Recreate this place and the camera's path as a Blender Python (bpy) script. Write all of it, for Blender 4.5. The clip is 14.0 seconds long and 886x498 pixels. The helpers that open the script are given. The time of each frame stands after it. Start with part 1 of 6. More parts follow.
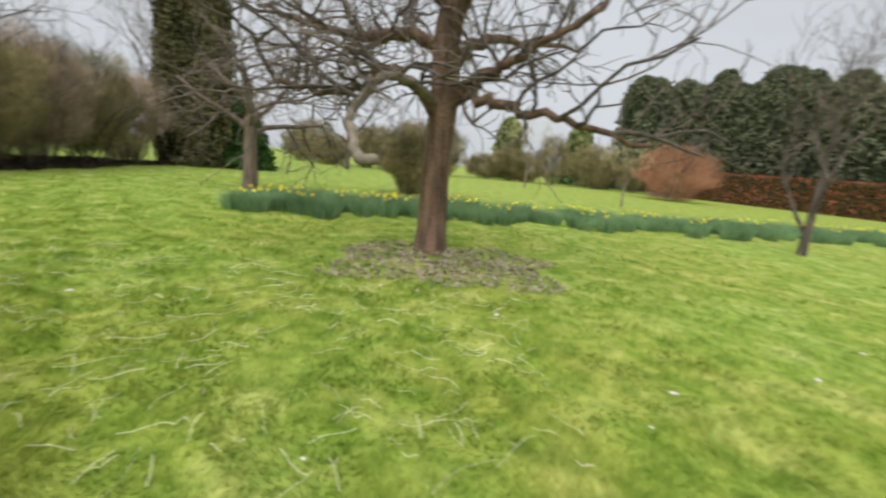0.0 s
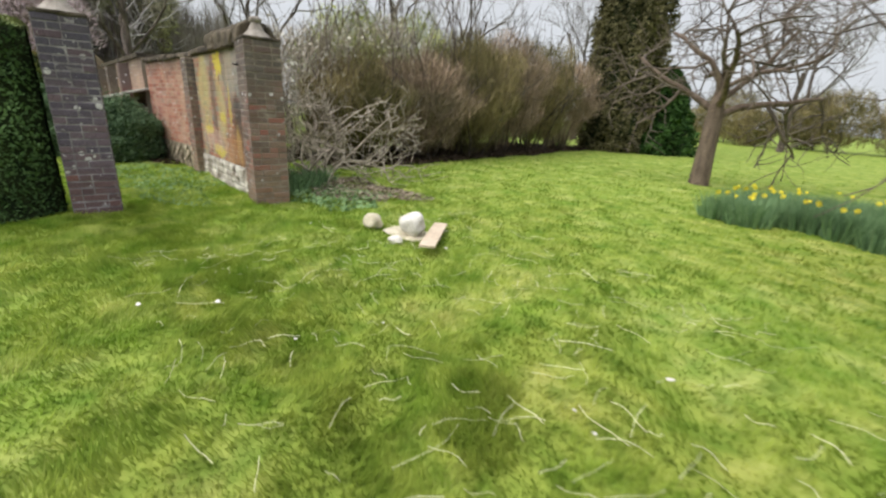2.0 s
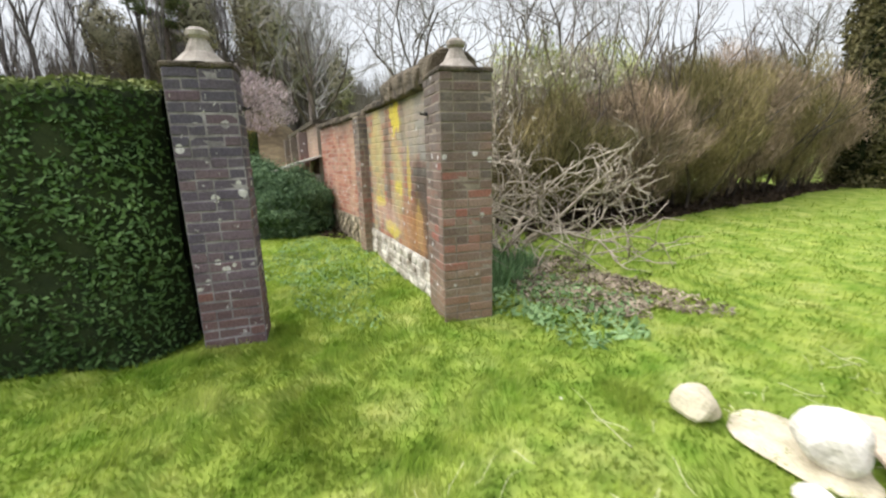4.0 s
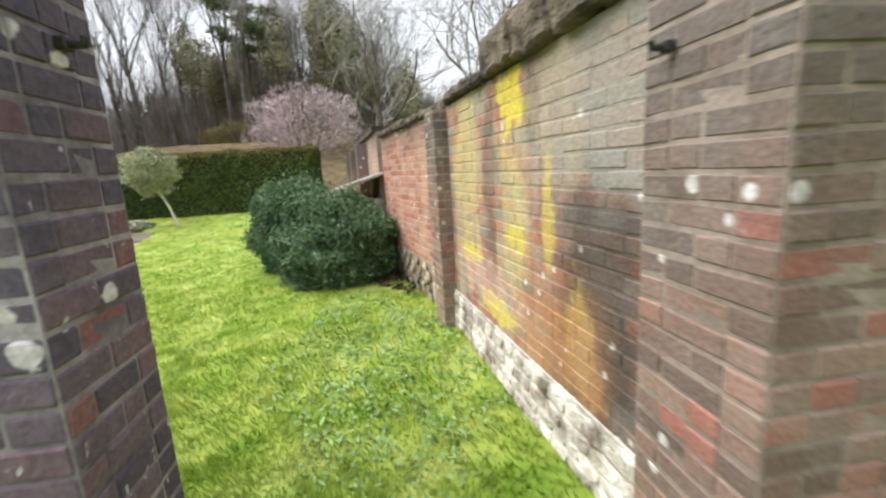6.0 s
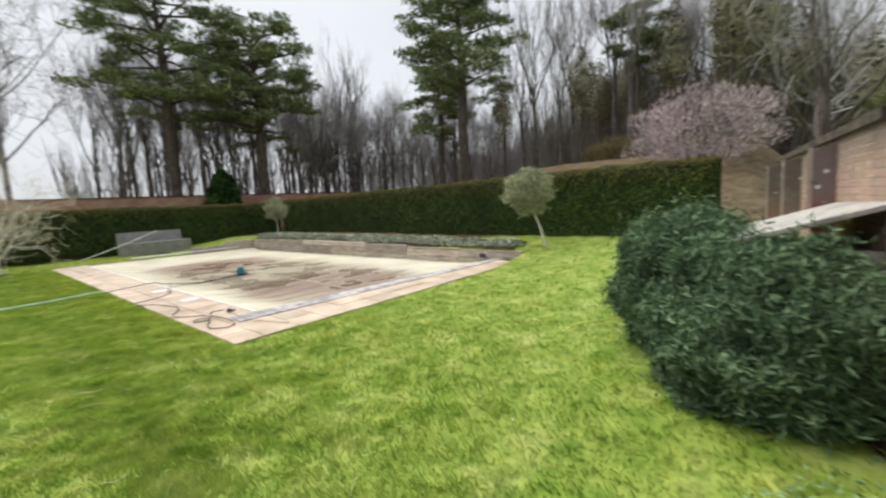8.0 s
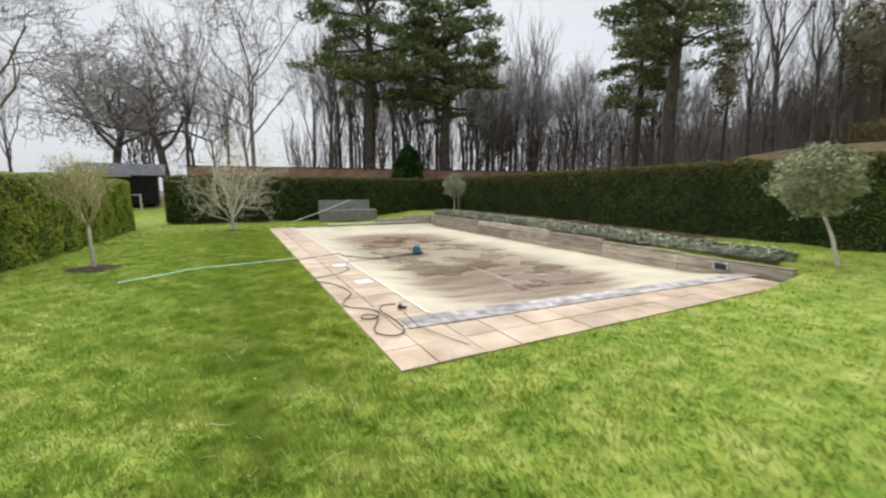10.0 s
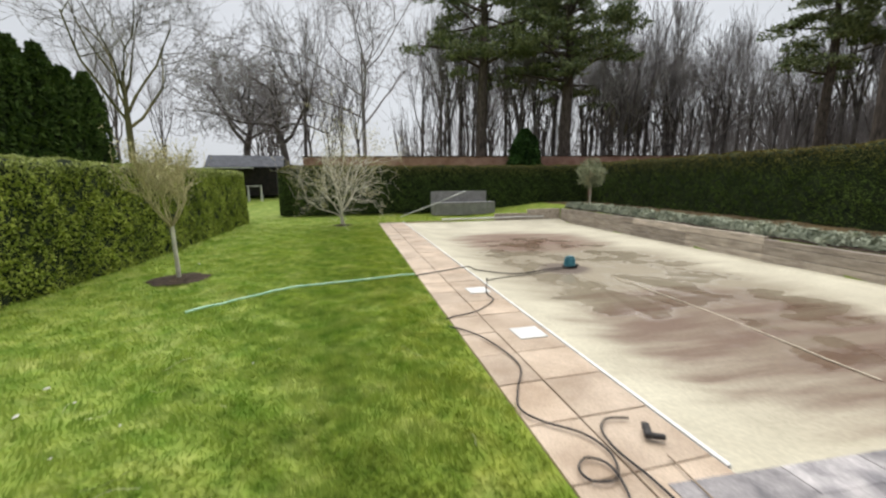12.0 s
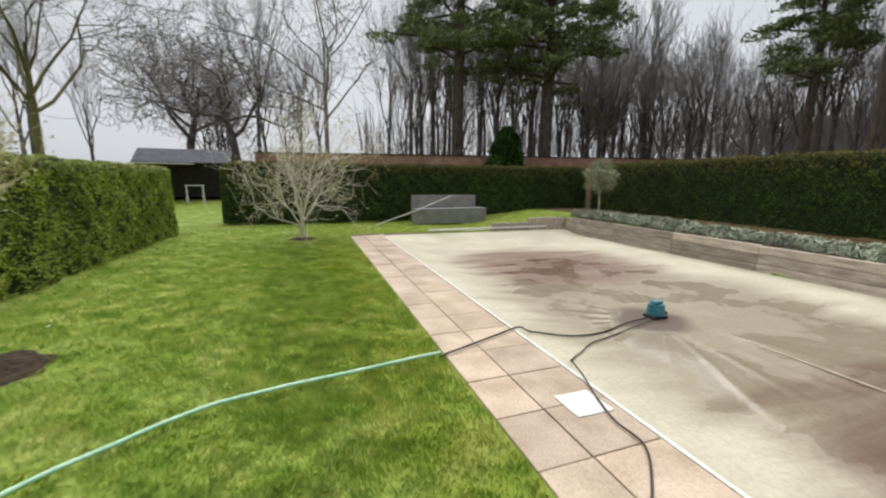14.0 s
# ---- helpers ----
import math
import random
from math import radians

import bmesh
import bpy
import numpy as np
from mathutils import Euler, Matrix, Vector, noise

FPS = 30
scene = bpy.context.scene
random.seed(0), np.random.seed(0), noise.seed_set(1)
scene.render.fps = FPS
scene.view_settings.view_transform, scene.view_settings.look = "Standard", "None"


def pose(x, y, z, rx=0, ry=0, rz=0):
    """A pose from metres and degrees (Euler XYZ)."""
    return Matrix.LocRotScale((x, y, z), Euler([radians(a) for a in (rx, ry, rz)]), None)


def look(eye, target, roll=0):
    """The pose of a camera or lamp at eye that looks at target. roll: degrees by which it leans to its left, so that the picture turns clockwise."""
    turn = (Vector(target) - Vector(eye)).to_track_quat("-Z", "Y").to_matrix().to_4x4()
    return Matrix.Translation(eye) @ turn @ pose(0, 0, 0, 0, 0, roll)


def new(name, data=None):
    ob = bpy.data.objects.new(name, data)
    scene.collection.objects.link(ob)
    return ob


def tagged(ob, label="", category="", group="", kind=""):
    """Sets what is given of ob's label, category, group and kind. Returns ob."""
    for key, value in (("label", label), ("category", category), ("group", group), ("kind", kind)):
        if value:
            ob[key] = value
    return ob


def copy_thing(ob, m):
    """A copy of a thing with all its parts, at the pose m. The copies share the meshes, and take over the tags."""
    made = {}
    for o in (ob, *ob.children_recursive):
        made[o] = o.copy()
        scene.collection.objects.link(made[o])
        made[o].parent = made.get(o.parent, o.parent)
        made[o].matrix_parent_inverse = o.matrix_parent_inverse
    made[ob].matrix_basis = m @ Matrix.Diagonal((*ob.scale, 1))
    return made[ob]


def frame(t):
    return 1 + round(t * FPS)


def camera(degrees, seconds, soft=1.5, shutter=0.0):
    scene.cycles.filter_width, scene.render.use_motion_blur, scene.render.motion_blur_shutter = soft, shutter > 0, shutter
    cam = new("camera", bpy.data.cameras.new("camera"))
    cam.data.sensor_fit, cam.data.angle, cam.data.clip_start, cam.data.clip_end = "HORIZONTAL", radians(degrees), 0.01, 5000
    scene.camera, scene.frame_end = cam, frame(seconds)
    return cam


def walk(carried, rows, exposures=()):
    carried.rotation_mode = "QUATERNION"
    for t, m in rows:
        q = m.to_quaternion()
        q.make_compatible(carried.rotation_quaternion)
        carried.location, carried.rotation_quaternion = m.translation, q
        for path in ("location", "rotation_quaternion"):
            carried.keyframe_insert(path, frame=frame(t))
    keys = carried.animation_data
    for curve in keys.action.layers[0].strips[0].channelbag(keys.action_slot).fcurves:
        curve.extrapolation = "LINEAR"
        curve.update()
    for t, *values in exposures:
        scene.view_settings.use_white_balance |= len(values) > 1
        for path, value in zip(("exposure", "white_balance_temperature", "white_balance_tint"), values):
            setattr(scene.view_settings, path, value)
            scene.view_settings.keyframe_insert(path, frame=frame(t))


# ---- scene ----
cam = camera(93.3, 14.0, soft=2.3, shutter=0.35)
PATH = [
    (0, (0.228, 0.005, 1.327), (0.055, 1.956, 0.924), 5.5),
    (0.5, (-0.332, 0.224, 1.3), (-0.995, 2.055, 0.844), 6.0),
    (1, (-0.959, 0.422, 1.317), (-1.988, 2.06, 0.81), 2.7),
    (1.5, (-1.588, 0.569, 1.374), (-2.895, 1.991, 0.857), 2.6),
    (2, (-2.223, 0.667, 1.386), (-3.737, 1.817, 0.764), 3.2),
    (2.5, (-2.899, 0.794, 1.418), (-4.449, 1.881, 0.774), 5.0),
    (3, (-3.623, 0.873, 1.464), (-5.4, 1.579, 0.877), 1.4),
    (5.5, (-7.045, 1.160, 1.506), (-8.947, 1.680, 1.172), -3.0),
    (6, (-7.689, 1.218, 1.557), (-9.634, 1.488, 1.18), -3.5),
    (6.5, (-8.329, 1.229, 1.585), (-10.299, 1.225, 1.237), -3.6),
    (7, (-8.926, 1.122, 1.623), (-10.859, 0.729, 1.292), -2.8),
    (7.5, (-9.527, 0.918, 1.677), (-11.269, -0.023, 1.398), -2.6),
    (8, (-9.953, 0.593, 1.718), (-11.483, -0.678, 1.51), -3.2),
    (8.5, (-10.324, 0.23, 1.741), (-11.542, -1.34, 1.509), -3.0),
    (9, (-10.583, -0.202, 1.787), (-11.706, -1.841, 1.565), -1.1),
    (11.5, (-11.072, -3.998, 1.766), (-11.624, -5.882, 1.381), -0.6),
    (12, (-11.123, -4.901, 1.793), (-11.604, -6.814, 1.465), -0.4),
    (12.5, (-11.104, -5.839, 1.809), (-11.544, -7.769, 1.518), -0.3),
    (13, (-11.094, -6.724, 1.845), (-11.553, -8.649, 1.561), -0.0),
    (13.5, (-11.063, -7.621, 1.849), (-11.586, -9.527, 1.547), 0.1),
    (14, (-11.107, -8.496, 1.826), (-11.764, -10.357, 1.502), 0.4),
]
walk(cam, [(t, look(eye, target, roll)) for t, eye, target, roll in PATH], [(0, 0.40), (1.0, 0.48), (3.0, 0.62), (5.2, 1.15), (6.1, 1.12), (7.0, 0.74), (8.5, 0.56), (11.5, 0.40), (14, 0.34)])

# ---- sky, sun and exposure ----
world = bpy.data.worlds.new("overcast")
scene.world = world
world.use_nodes = True
wn, wl = world.node_tree.nodes, world.node_tree.links
sky = wn.new("ShaderNodeTexSky")
sky.sky_type, sky.sun_disc = "NISHITA", False
SUN_EL, SUN_ROT = radians(56), radians(196)
sky.sun_elevation, sky.sun_rotation = SUN_EL, SUN_ROT
sky.dust_density, sky.ozone_density = 3.0, 1.0
hs = wn.new("ShaderNodeHueSaturation")
hs.inputs["Saturation"].default_value = 0.22
tc = wn.new("ShaderNodeTexCoord")
cm = wn.new("ShaderNodeMapping")
cm.inputs["Scale"].default_value = (1.4, 1.4, 3.5)
cn = wn.new("ShaderNodeTexNoise")
cn.inputs["Scale"].default_value, cn.inputs["Detail"].default_value = 1.6, 4.0
cr = wn.new("ShaderNodeMapRange")
cr.inputs["To Min"].default_value, cr.inputs["To Max"].default_value = 0.86, 1.12
grey = wn.new("ShaderNodeMix")
grey.data_type, grey.blend_type = "RGBA", "MIX"
grey.inputs["Factor"].default_value = 0.72
grey.inputs["B"].default_value = (7.25, 7.6, 8.1, 1)
mul = wn.new("ShaderNodeMix")
mul.data_type, mul.blend_type = "RGBA", "MULTIPLY"
mul.inputs["Factor"].default_value = 1.0
wl.new(sky.outputs[0], hs.inputs["Color"])
wl.new(hs.outputs[0], grey.inputs["A"])
wl.new(tc.outputs["Generated"], cm.inputs[0])
wl.new(cm.outputs[0], cn.inputs["Vector"])
wl.new(cn.outputs["Fac"], cr.inputs["Value"])
wl.new(grey.outputs["Result"], mul.inputs["A"])
wl.new(cr.outputs[0], mul.inputs["B"])
bg = wn["Background"]
bg.inputs["Strength"].default_value = 0.080
wl.new(mul.outputs["Result"], bg.inputs["Color"])
sun = new("sun", bpy.data.lights.new("sun", "SUN"))
sun.data.energy, sun.data.angle, sun.data.color = 3.1, radians(80), (1.0, 0.97, 0.92)
sun.matrix_world = look((30 * math.sin(SUN_ROT) * math.cos(SUN_EL), 30 * math.cos(SUN_ROT) * math.cos(SUN_EL), 30 * math.sin(SUN_EL)), (0, 0, 0))

# ---- small helpers ----
R = random.Random(7)
NR = np.random.default_rng(11)


def part(name, bm, material, parent=None, label="", kind=""):
    """Links a bmesh (or a ready mesh) as one mesh object."""
    if isinstance(bm, bpy.types.Mesh):
        me = bm
    else:
        me = bpy.data.meshes.new(name)
        bm.to_mesh(me)
        bm.free()
    if material is not None and not me.materials:
        me.materials.append(material)
    ob = new(name, me)
    ob.parent = parent
    return tagged(ob, label=label, kind=kind)


def thing(name, label, category, at=(0, 0, 0), rz=0.0, group="", kind=""):
    ob = new(name)
    ob.empty_display_size = 0.2
    ob.matrix_basis = pose(at[0], at[1], at[2], 0, 0, rz)
    return tagged(ob, label, category, group, kind)


def mesh_of(name, verts, faces, smooth=False, uniform=True):
    """A mesh from numpy arrays; faces: (n, k), or a list of such."""
    me = bpy.data.meshes.new(name)
    groups = faces if isinstance(faces, list) else [faces]
    groups = [np.asarray(g, np.int32) for g in groups if len(g)]
    verts = np.asarray(verts, np.float32)
    me.vertices.add(len(verts))
    me.vertices.foreach_set("co", verts.ravel())
    loops = np.concatenate([g.ravel() for g in groups])
    sizes = np.concatenate([np.full(len(g), g.shape[1], np.int32) for g in groups])
    me.loops.add(len(loops))
    me.loops.foreach_set("vertex_index", loops)
    me.polygons.add(len(sizes))
    me.polygons.foreach_set("loop_start", np.r_[0, np.cumsum(sizes)[:-1]].astype(np.int32))
    me.polygons.foreach_set("loop_total", sizes)
    if smooth:
        me.polygons.foreach_set("use_smooth", np.ones(len(sizes), bool))
    me.update(calc_edges=True)
    return me


def box_bm(sx, sy, sz, bevel=0.0, at=(0, 0, 0), bm=None):
    """A box with its base centre at `at`."""
    own = bm or bmesh.new()
    made = bmesh.ops.create_cube(own, size=1.0, matrix=Matrix.Translation((at[0], at[1], at[2] + sz / 2)) @ Matrix.Diagonal((sx, sy, sz, 1)))
    if bevel:
        edges = list({e for v in made["verts"] for e in v.link_edges})
        bmesh.ops.bevel(own, geom=edges, offset=bevel, segments=1, affect="EDGES")
    return own


class Tubes:
    """Collects tapering tubes into one mesh."""

    def __init__(self):
        self.v, self.q, self.n = [], [], 0

    def add(self, points, radii, sides=5):
        p = np.asarray(points, float)
        r = np.asarray(radii, float)
        n = len(p)
        d = np.gradient(p, axis=0)
        d /= np.linalg.norm(d, axis=1)[:, None] + 1e-9
        ref = np.array([0.0, 0, 1]) if abs(d[0][2]) < 0.9 else np.array([1.0, 0, 0])
        a = np.cross(d, ref)
        a /= np.linalg.norm(a, axis=1)[:, None] + 1e-9
        b = np.cross(d, a)
        ang = np.arange(sides) * 2 * np.pi / sides
        ring = p[:, None] + r[:, None, None] * (np.cos(ang)[None, :, None] * a[:, None] + np.sin(ang)[None, :, None] * b[:, None])
        self.v.append(ring.reshape(-1, 3))
        i = np.arange(n - 1)[:, None] * sides + np.arange(sides)[None]
        j = np.arange(n - 1)[:, None] * sides + (np.arange(sides) + 1)[None] % sides
        self.q.append((np.stack([i, j, j + sides, i + sides], -1).reshape(-1, 4)) + self.n)
        self.n += n * sides

    def mesh(self, name, smooth=True):
        return mesh_of(name, np.concatenate(self.v), np.concatenate(self.q), smooth)


def smooth01(x):
    x = np.clip(x, 0, 1)
    return x * x * (3 - 2 * x)


def wave(x, y, s):
    """A cheap smooth bumpy field of about +-1."""
    return (np.sin(x * 1.7 / s + 1.3 * np.sin(y * 1.1 / s)) + np.sin(y * 2.1 / s + 1.7 * np.sin(x * 0.9 / s + 2)) + np.sin((x + y) * 1.3 / s + 4)) / 3


def P(u, v, z=0.0):
    """The pool's own plan: u from its paving's corner away from the walk, v along it."""
    return (-12.33 - u - 0.025 * v, -5.10 - 0.02 * u - v, z)


def pool_uv(x, y):
    u = (-12.33 - x) - 0.025 * (-5.10 - y)
    v = -5.10 - y - 0.02 * u
    return u, v


def sleeper_x(y):
    return -20.62 - 0.035 * (-5.5 - y)


def ground_z(x, y, bumps=True):
    x, y = np.asarray(x, float), np.asarray(y, float)
    u, v = pool_uv(x, y)
    right = smooth01((-17.5 - x) / 5.0) * smooth01((y + 30) / 3.0) * smooth01((6 - y) / 6.0)
    z = 0.42 * right * (1 + 0.2 * smooth01((-8 - y) / 10))
    z = z + smooth01((-26 - x) / 16.0) * smooth01((y + 34) / 22.0) * smooth01((3 - y) / 4.0) * 3.9
    z = z + smooth01((-y - 30) / 14.0) * 0.8
    beside = (v > -0.15) & (v < 17.6) & (u > -0.1)
    z = np.where(beside & (x > sleeper_x(y) - 0.12), 0.0, z)
    if bumps:
        b = 0.026 * wave(x, y, 0.55) + 0.018 * wave(x + 9, y - 4, 0.21)
        near = smooth01(np.maximum(-u, -v) / 0.5)
        far_off = (v > 17.8) | (x < -21)
        z = z + b * np.where(far_off, 1.0, near) * smooth01((60 - np.hypot(x, y)) / 30)
    hole = smooth01((u - 0.55) / 0.3) * smooth01((v - 0.6) / 0.25) * smooth01((17.45 - v) / 0.2) * (x > sleeper_x(y) - 0.04)
    return z - 0.38 * hole


# ---- materials ----
def shader(name, rough=0.9, spec=0.3):
    m = bpy.data.materials.new(name)
    m.use_nodes = True
    b = m.node_tree.nodes["Principled BSDF"]
    b.inputs["Roughness"].default_value = rough
    b.inputs["Specular IOR Level"].default_value = spec
    return m, m.node_tree.nodes, m.node_tree.links, b


def noise_node(n, l, scale, detail=3.0, src=None, stretch=None):
    t = n.new("ShaderNodeTexNoise")
    t.inputs["Scale"].default_value, t.inputs["Detail"].default_value = scale, detail
    if src is None:
        src = n.new("ShaderNodeNewGeometry").outputs["Position"]
    if stretch:
        mp = n.new("ShaderNodeMapping")
        mp.inputs["Scale"].default_value = stretch
        l.new(src, mp.inputs[0])
        src = mp.outputs[0]
    l.new(src, t.inputs["Vector"])
    return t.outputs["Fac"]


def ramp(n, l, fac, stops):
    r = n.new("ShaderNodeValToRGB")
    e = r.color_ramp.elements
    while len(e) < len(stops):
        e.new(0.5)
    for el, (p, c) in zip(e, stops):
        el.position, el.color = p, (*c, 1)
    l.new(fac, r.inputs[0])
    return r.outputs["Color"]


def rng(n, l, fac, a, b, lo=0.0, hi=1.0):
    r = n.new("ShaderNodeMapRange")
    r.interpolation_type = "SMOOTHSTEP"
    for k, val in (("From Min", a), ("From Max", b), ("To Min", lo), ("To Max", hi)):
        r.inputs[k].default_value = val
    l.new(fac, r.inputs["Value"])
    return r.outputs[0]


def mixc(n, l, fac, a, b, mode="MIX"):
    m = n.new("ShaderNodeMix")
    m.data_type, m.blend_type = "RGBA", mode
    for sock, val in (("Factor", fac), ("A", a), ("B", b)):
        if isinstance(val, (int, float)):
            m.inputs[sock].default_value = val
        elif isinstance(val, tuple):
            m.inputs[sock].default_value = (*val, 1)
        else:
            l.new(val, m.inputs[sock])
    return m.outputs["Result"]


def math_node(n, l, op, a, b):
    m = n.new("ShaderNodeMath")
    m.operation = op
    for i, val in enumerate((a, b)):
        if isinstance(val, (int, float)):
            m.inputs[i].default_value = val
        else:
            l.new(val, m.inputs[i])
    return m.outputs[0]


def bump(n, l, b, height, strength=0.4, dist=0.02):
    bp = n.new("ShaderNodeBump")
    bp.inputs["Strength"].default_value, bp.inputs["Distance"].default_value = strength, dist
    l.new(height, bp.inputs["Height"])
    l.new(bp.outputs[0], b.inputs["Normal"])


def plain(name, dark, light, scale=6.0, rough=0.9, spec=0.3, stretch=None, bumps=0.3, dist=0.01, per="", vary=1.0, metal=0.0, fine=0.0, local=False):
    """Two-tone noise over the surface, with a per-piece shift and a fine grain."""
    m, n, l, b = shader(name, rough, spec)
    src = n.new("ShaderNodeTexCoord").outputs["Object"] if local else None
    f = noise_node(n, l, scale, 4, src, stretch)
    col = ramp(n, l, f, [(0.32, dark), (0.68, light)])
    if per:
        pv = n.new("ShaderNodeObjectInfo").outputs["Random"] if per == "object" else n.new("ShaderNodeNewGeometry").outputs["Random Per Island"]
        col = mixc(n, l, 1.0, col, ramp(n, l, pv, [(0.0, (1 - 0.32 * vary, 1 - 0.34 * vary, 1 - 0.36 * vary)), (1.0, (1 + 0.25 * vary, 1 + 0.22 * vary, 1 + 0.18 * vary))]), "MULTIPLY")
    g = noise_node(n, l, fine or scale * 9, 3, src)
    col = mixc(n, l, 1.0, col, ramp(n, l, g, [(0.3, (0.8, 0.8, 0.8)), (0.7, (1.15, 1.15, 1.15))]), "MULTIPLY")
    l.new(col, b.inputs["Base Color"])
    b.inputs["Metallic"].default_value = metal
    if bumps:
        bump(n, l, b, g, bumps, dist)
    return m


def leafy(name, dark, light, patch=0.9, rough=0.85, contrast=1.0, tips=None):
    """Leaves: a shade a leaf, and patches over the plant."""
    m, n, l, b = shader(name, rough, 0.12)
    isl = n.new("ShaderNodeNewGeometry").outputs["Random Per Island"]
    col = ramp(n, l, isl, [(0.0, dark), (1.0, light)])
    f = noise_node(n, l, patch, 3)
    col = mixc(n, l, 1.0, col, ramp(n, l, f, [(0.3, (1 - 0.35 * contrast, 1 - 0.32 * contrast, 1 - 0.40 * contrast)), (0.7, (1 + 0.35 * contrast, 1 + 0.3 * contrast, 1 + 0.2 * contrast))]), "MULTIPLY")
    if tips:
        sep = n.new("ShaderNodeSeparateXYZ")
        l.new(n.new("ShaderNodeNewGeometry").outputs["Position"], sep.inputs[0])
        zz = math_node(n, l, "ADD", sep.outputs["Z"], math_node(n, l, "MULTIPLY", f, 0.25))
        young = math_node(n, l, "MULTIPLY", rng(n, l, zz, tips[0] + 0.1, tips[1] + 0.1), math_node(n, l, "ADD", math_node(n, l, "MULTIPLY", isl, 0.6), 0.4))
        col = mixc(n, l, young, col, tips[2])
    l.new(col, b.inputs["Base Color"])
    return m


def lawn_material(name, blades):
    m, n, l, b = shader(name, 0.85, 0.15)
    big = noise_node(n, l, 0.35, 2)
    mid = noise_node(n, l, 1.9, 4)
    small = noise_node(n, l, 6.5, 6)
    lush = ramp(n, l, mid, [(0.26, (0.158, 0.242, 0.036)), (0.50, (0.216, 0.296, 0.052)), (0.74, (0.318, 0.378, 0.112))])
    mossy = ramp(n, l, mid, [(0.26, (0.168, 0.235, 0.034)), (0.52, (0.240, 0.288, 0.052)), (0.74, (0.370, 0.368, 0.105))])
    pos = n.new("ShaderNodeSeparateXYZ")
    l.new(n.new("ShaderNodeNewGeometry").outputs["Position"], pos.inputs[0])
    start = rng(n, l, pos.outputs["X"], -7.5, -1.5)
    dry = math_node(n, l, "MULTIPLY", rng(n, l, big, 0.30, 0.60), math_node(n, l, "ADD", math_node(n, l, "MULTIPLY", start, 0.52), 0.28))
    col = mixc(n, l, dry, lush, mossy)
    col = mixc(n, l, 1.0, col, ramp(n, l, small, [(0.32, (0.64, 0.75, 0.58)), (0.5, (1, 1, 1)), (0.68, (1.26, 1.19, 1.28))]), "MULTIPLY")
    clump = noise_node(n, l, 2.6, 3)
    col = mixc(n, l, 1.0, col, ramp(n, l, clump, [(0.34, (0.76, 0.87, 0.66)), (0.47, (1, 1, 1)), (0.66, (1.10, 1.05, 1.10))]), "MULTIPLY")
    bank = math_node(n, l, "MAXIMUM", rng(n, l, pos.outputs["X"], -26.5, -28.5), rng(n, l, pos.outputs["Y"], -40.0, -43.0))
    bank = math_node(n, l, "MAXIMUM", bank, math_node(n, l, "MULTIPLY", rng(n, l, pos.outputs["X"], -21.9, -22.4), rng(n, l, pos.outputs["Y"], -7.5, -9.0)))
    bank = math_node(n, l, "MULTIPLY", bank, rng(n, l, pos.outputs["Y"], 3.0, 1.0))
    col = mixc(n, l, bank, col, ramp(n, l, mid, [(0.3, (0.07, 0.05, 0.03)), (0.7, (0.17, 0.13, 0.075))]))
    worn = math_node(n, l, "MULTIPLY", rng(n, l, math_node(n, l, "ADD", pos.outputs["X"], math_node(n, l, "MULTIPLY", mid, 1.4)), -10.4, -11.4), rng(n, l, pos.outputs["Y"], -4.0, -6.5))
    col = mixc(n, l, math_node(n, l, "MULTIPLY", worn, 0.5), col, (0.92, 0.84, 0.60), "MULTIPLY")
    if blades:
        isl = n.new("ShaderNodeNewGeometry").outputs["Random Per Island"]
        col = mixc(n, l, 1.0, col, ramp(n, l, isl, [(0.0, (0.95, 1.0, 0.9)), (0.8, (1.4, 1.4, 1.3)), (0.97, (1.42, 1.4, 1.5)), (1.0, (1.7, 1.55, 2.1))]), "MULTIPLY")
    else:
        soil = noise_node(n, l, 5.5, 5)
        col = mixc(n, l, rng(n, l, soil, 0.60, 0.72, 0.0, 0.15), col, (0.085, 0.075, 0.03))
    l.new(col, b.inputs["Base Color"])
    if blades:
        out, thin, both = n["Material Output"], n.new("ShaderNodeBsdfTranslucent"), n.new("ShaderNodeMixShader")
        both.inputs["Fac"].default_value = 0.42
        l.new(col, thin.inputs["Color"])
        l.new(b.outputs[0], both.inputs[1])
        l.new(thin.outputs[0], both.inputs[2])
        l.new(both.outputs[0], out.inputs["Surface"])
    else:
        bump(n, l, b, noise_node(n, l, 34.0, 3), 0.4, 0.02)
    return m


M_LAWN = lawn_material("lawn", False)
M_BLADE = lawn_material("grass_blades", True)


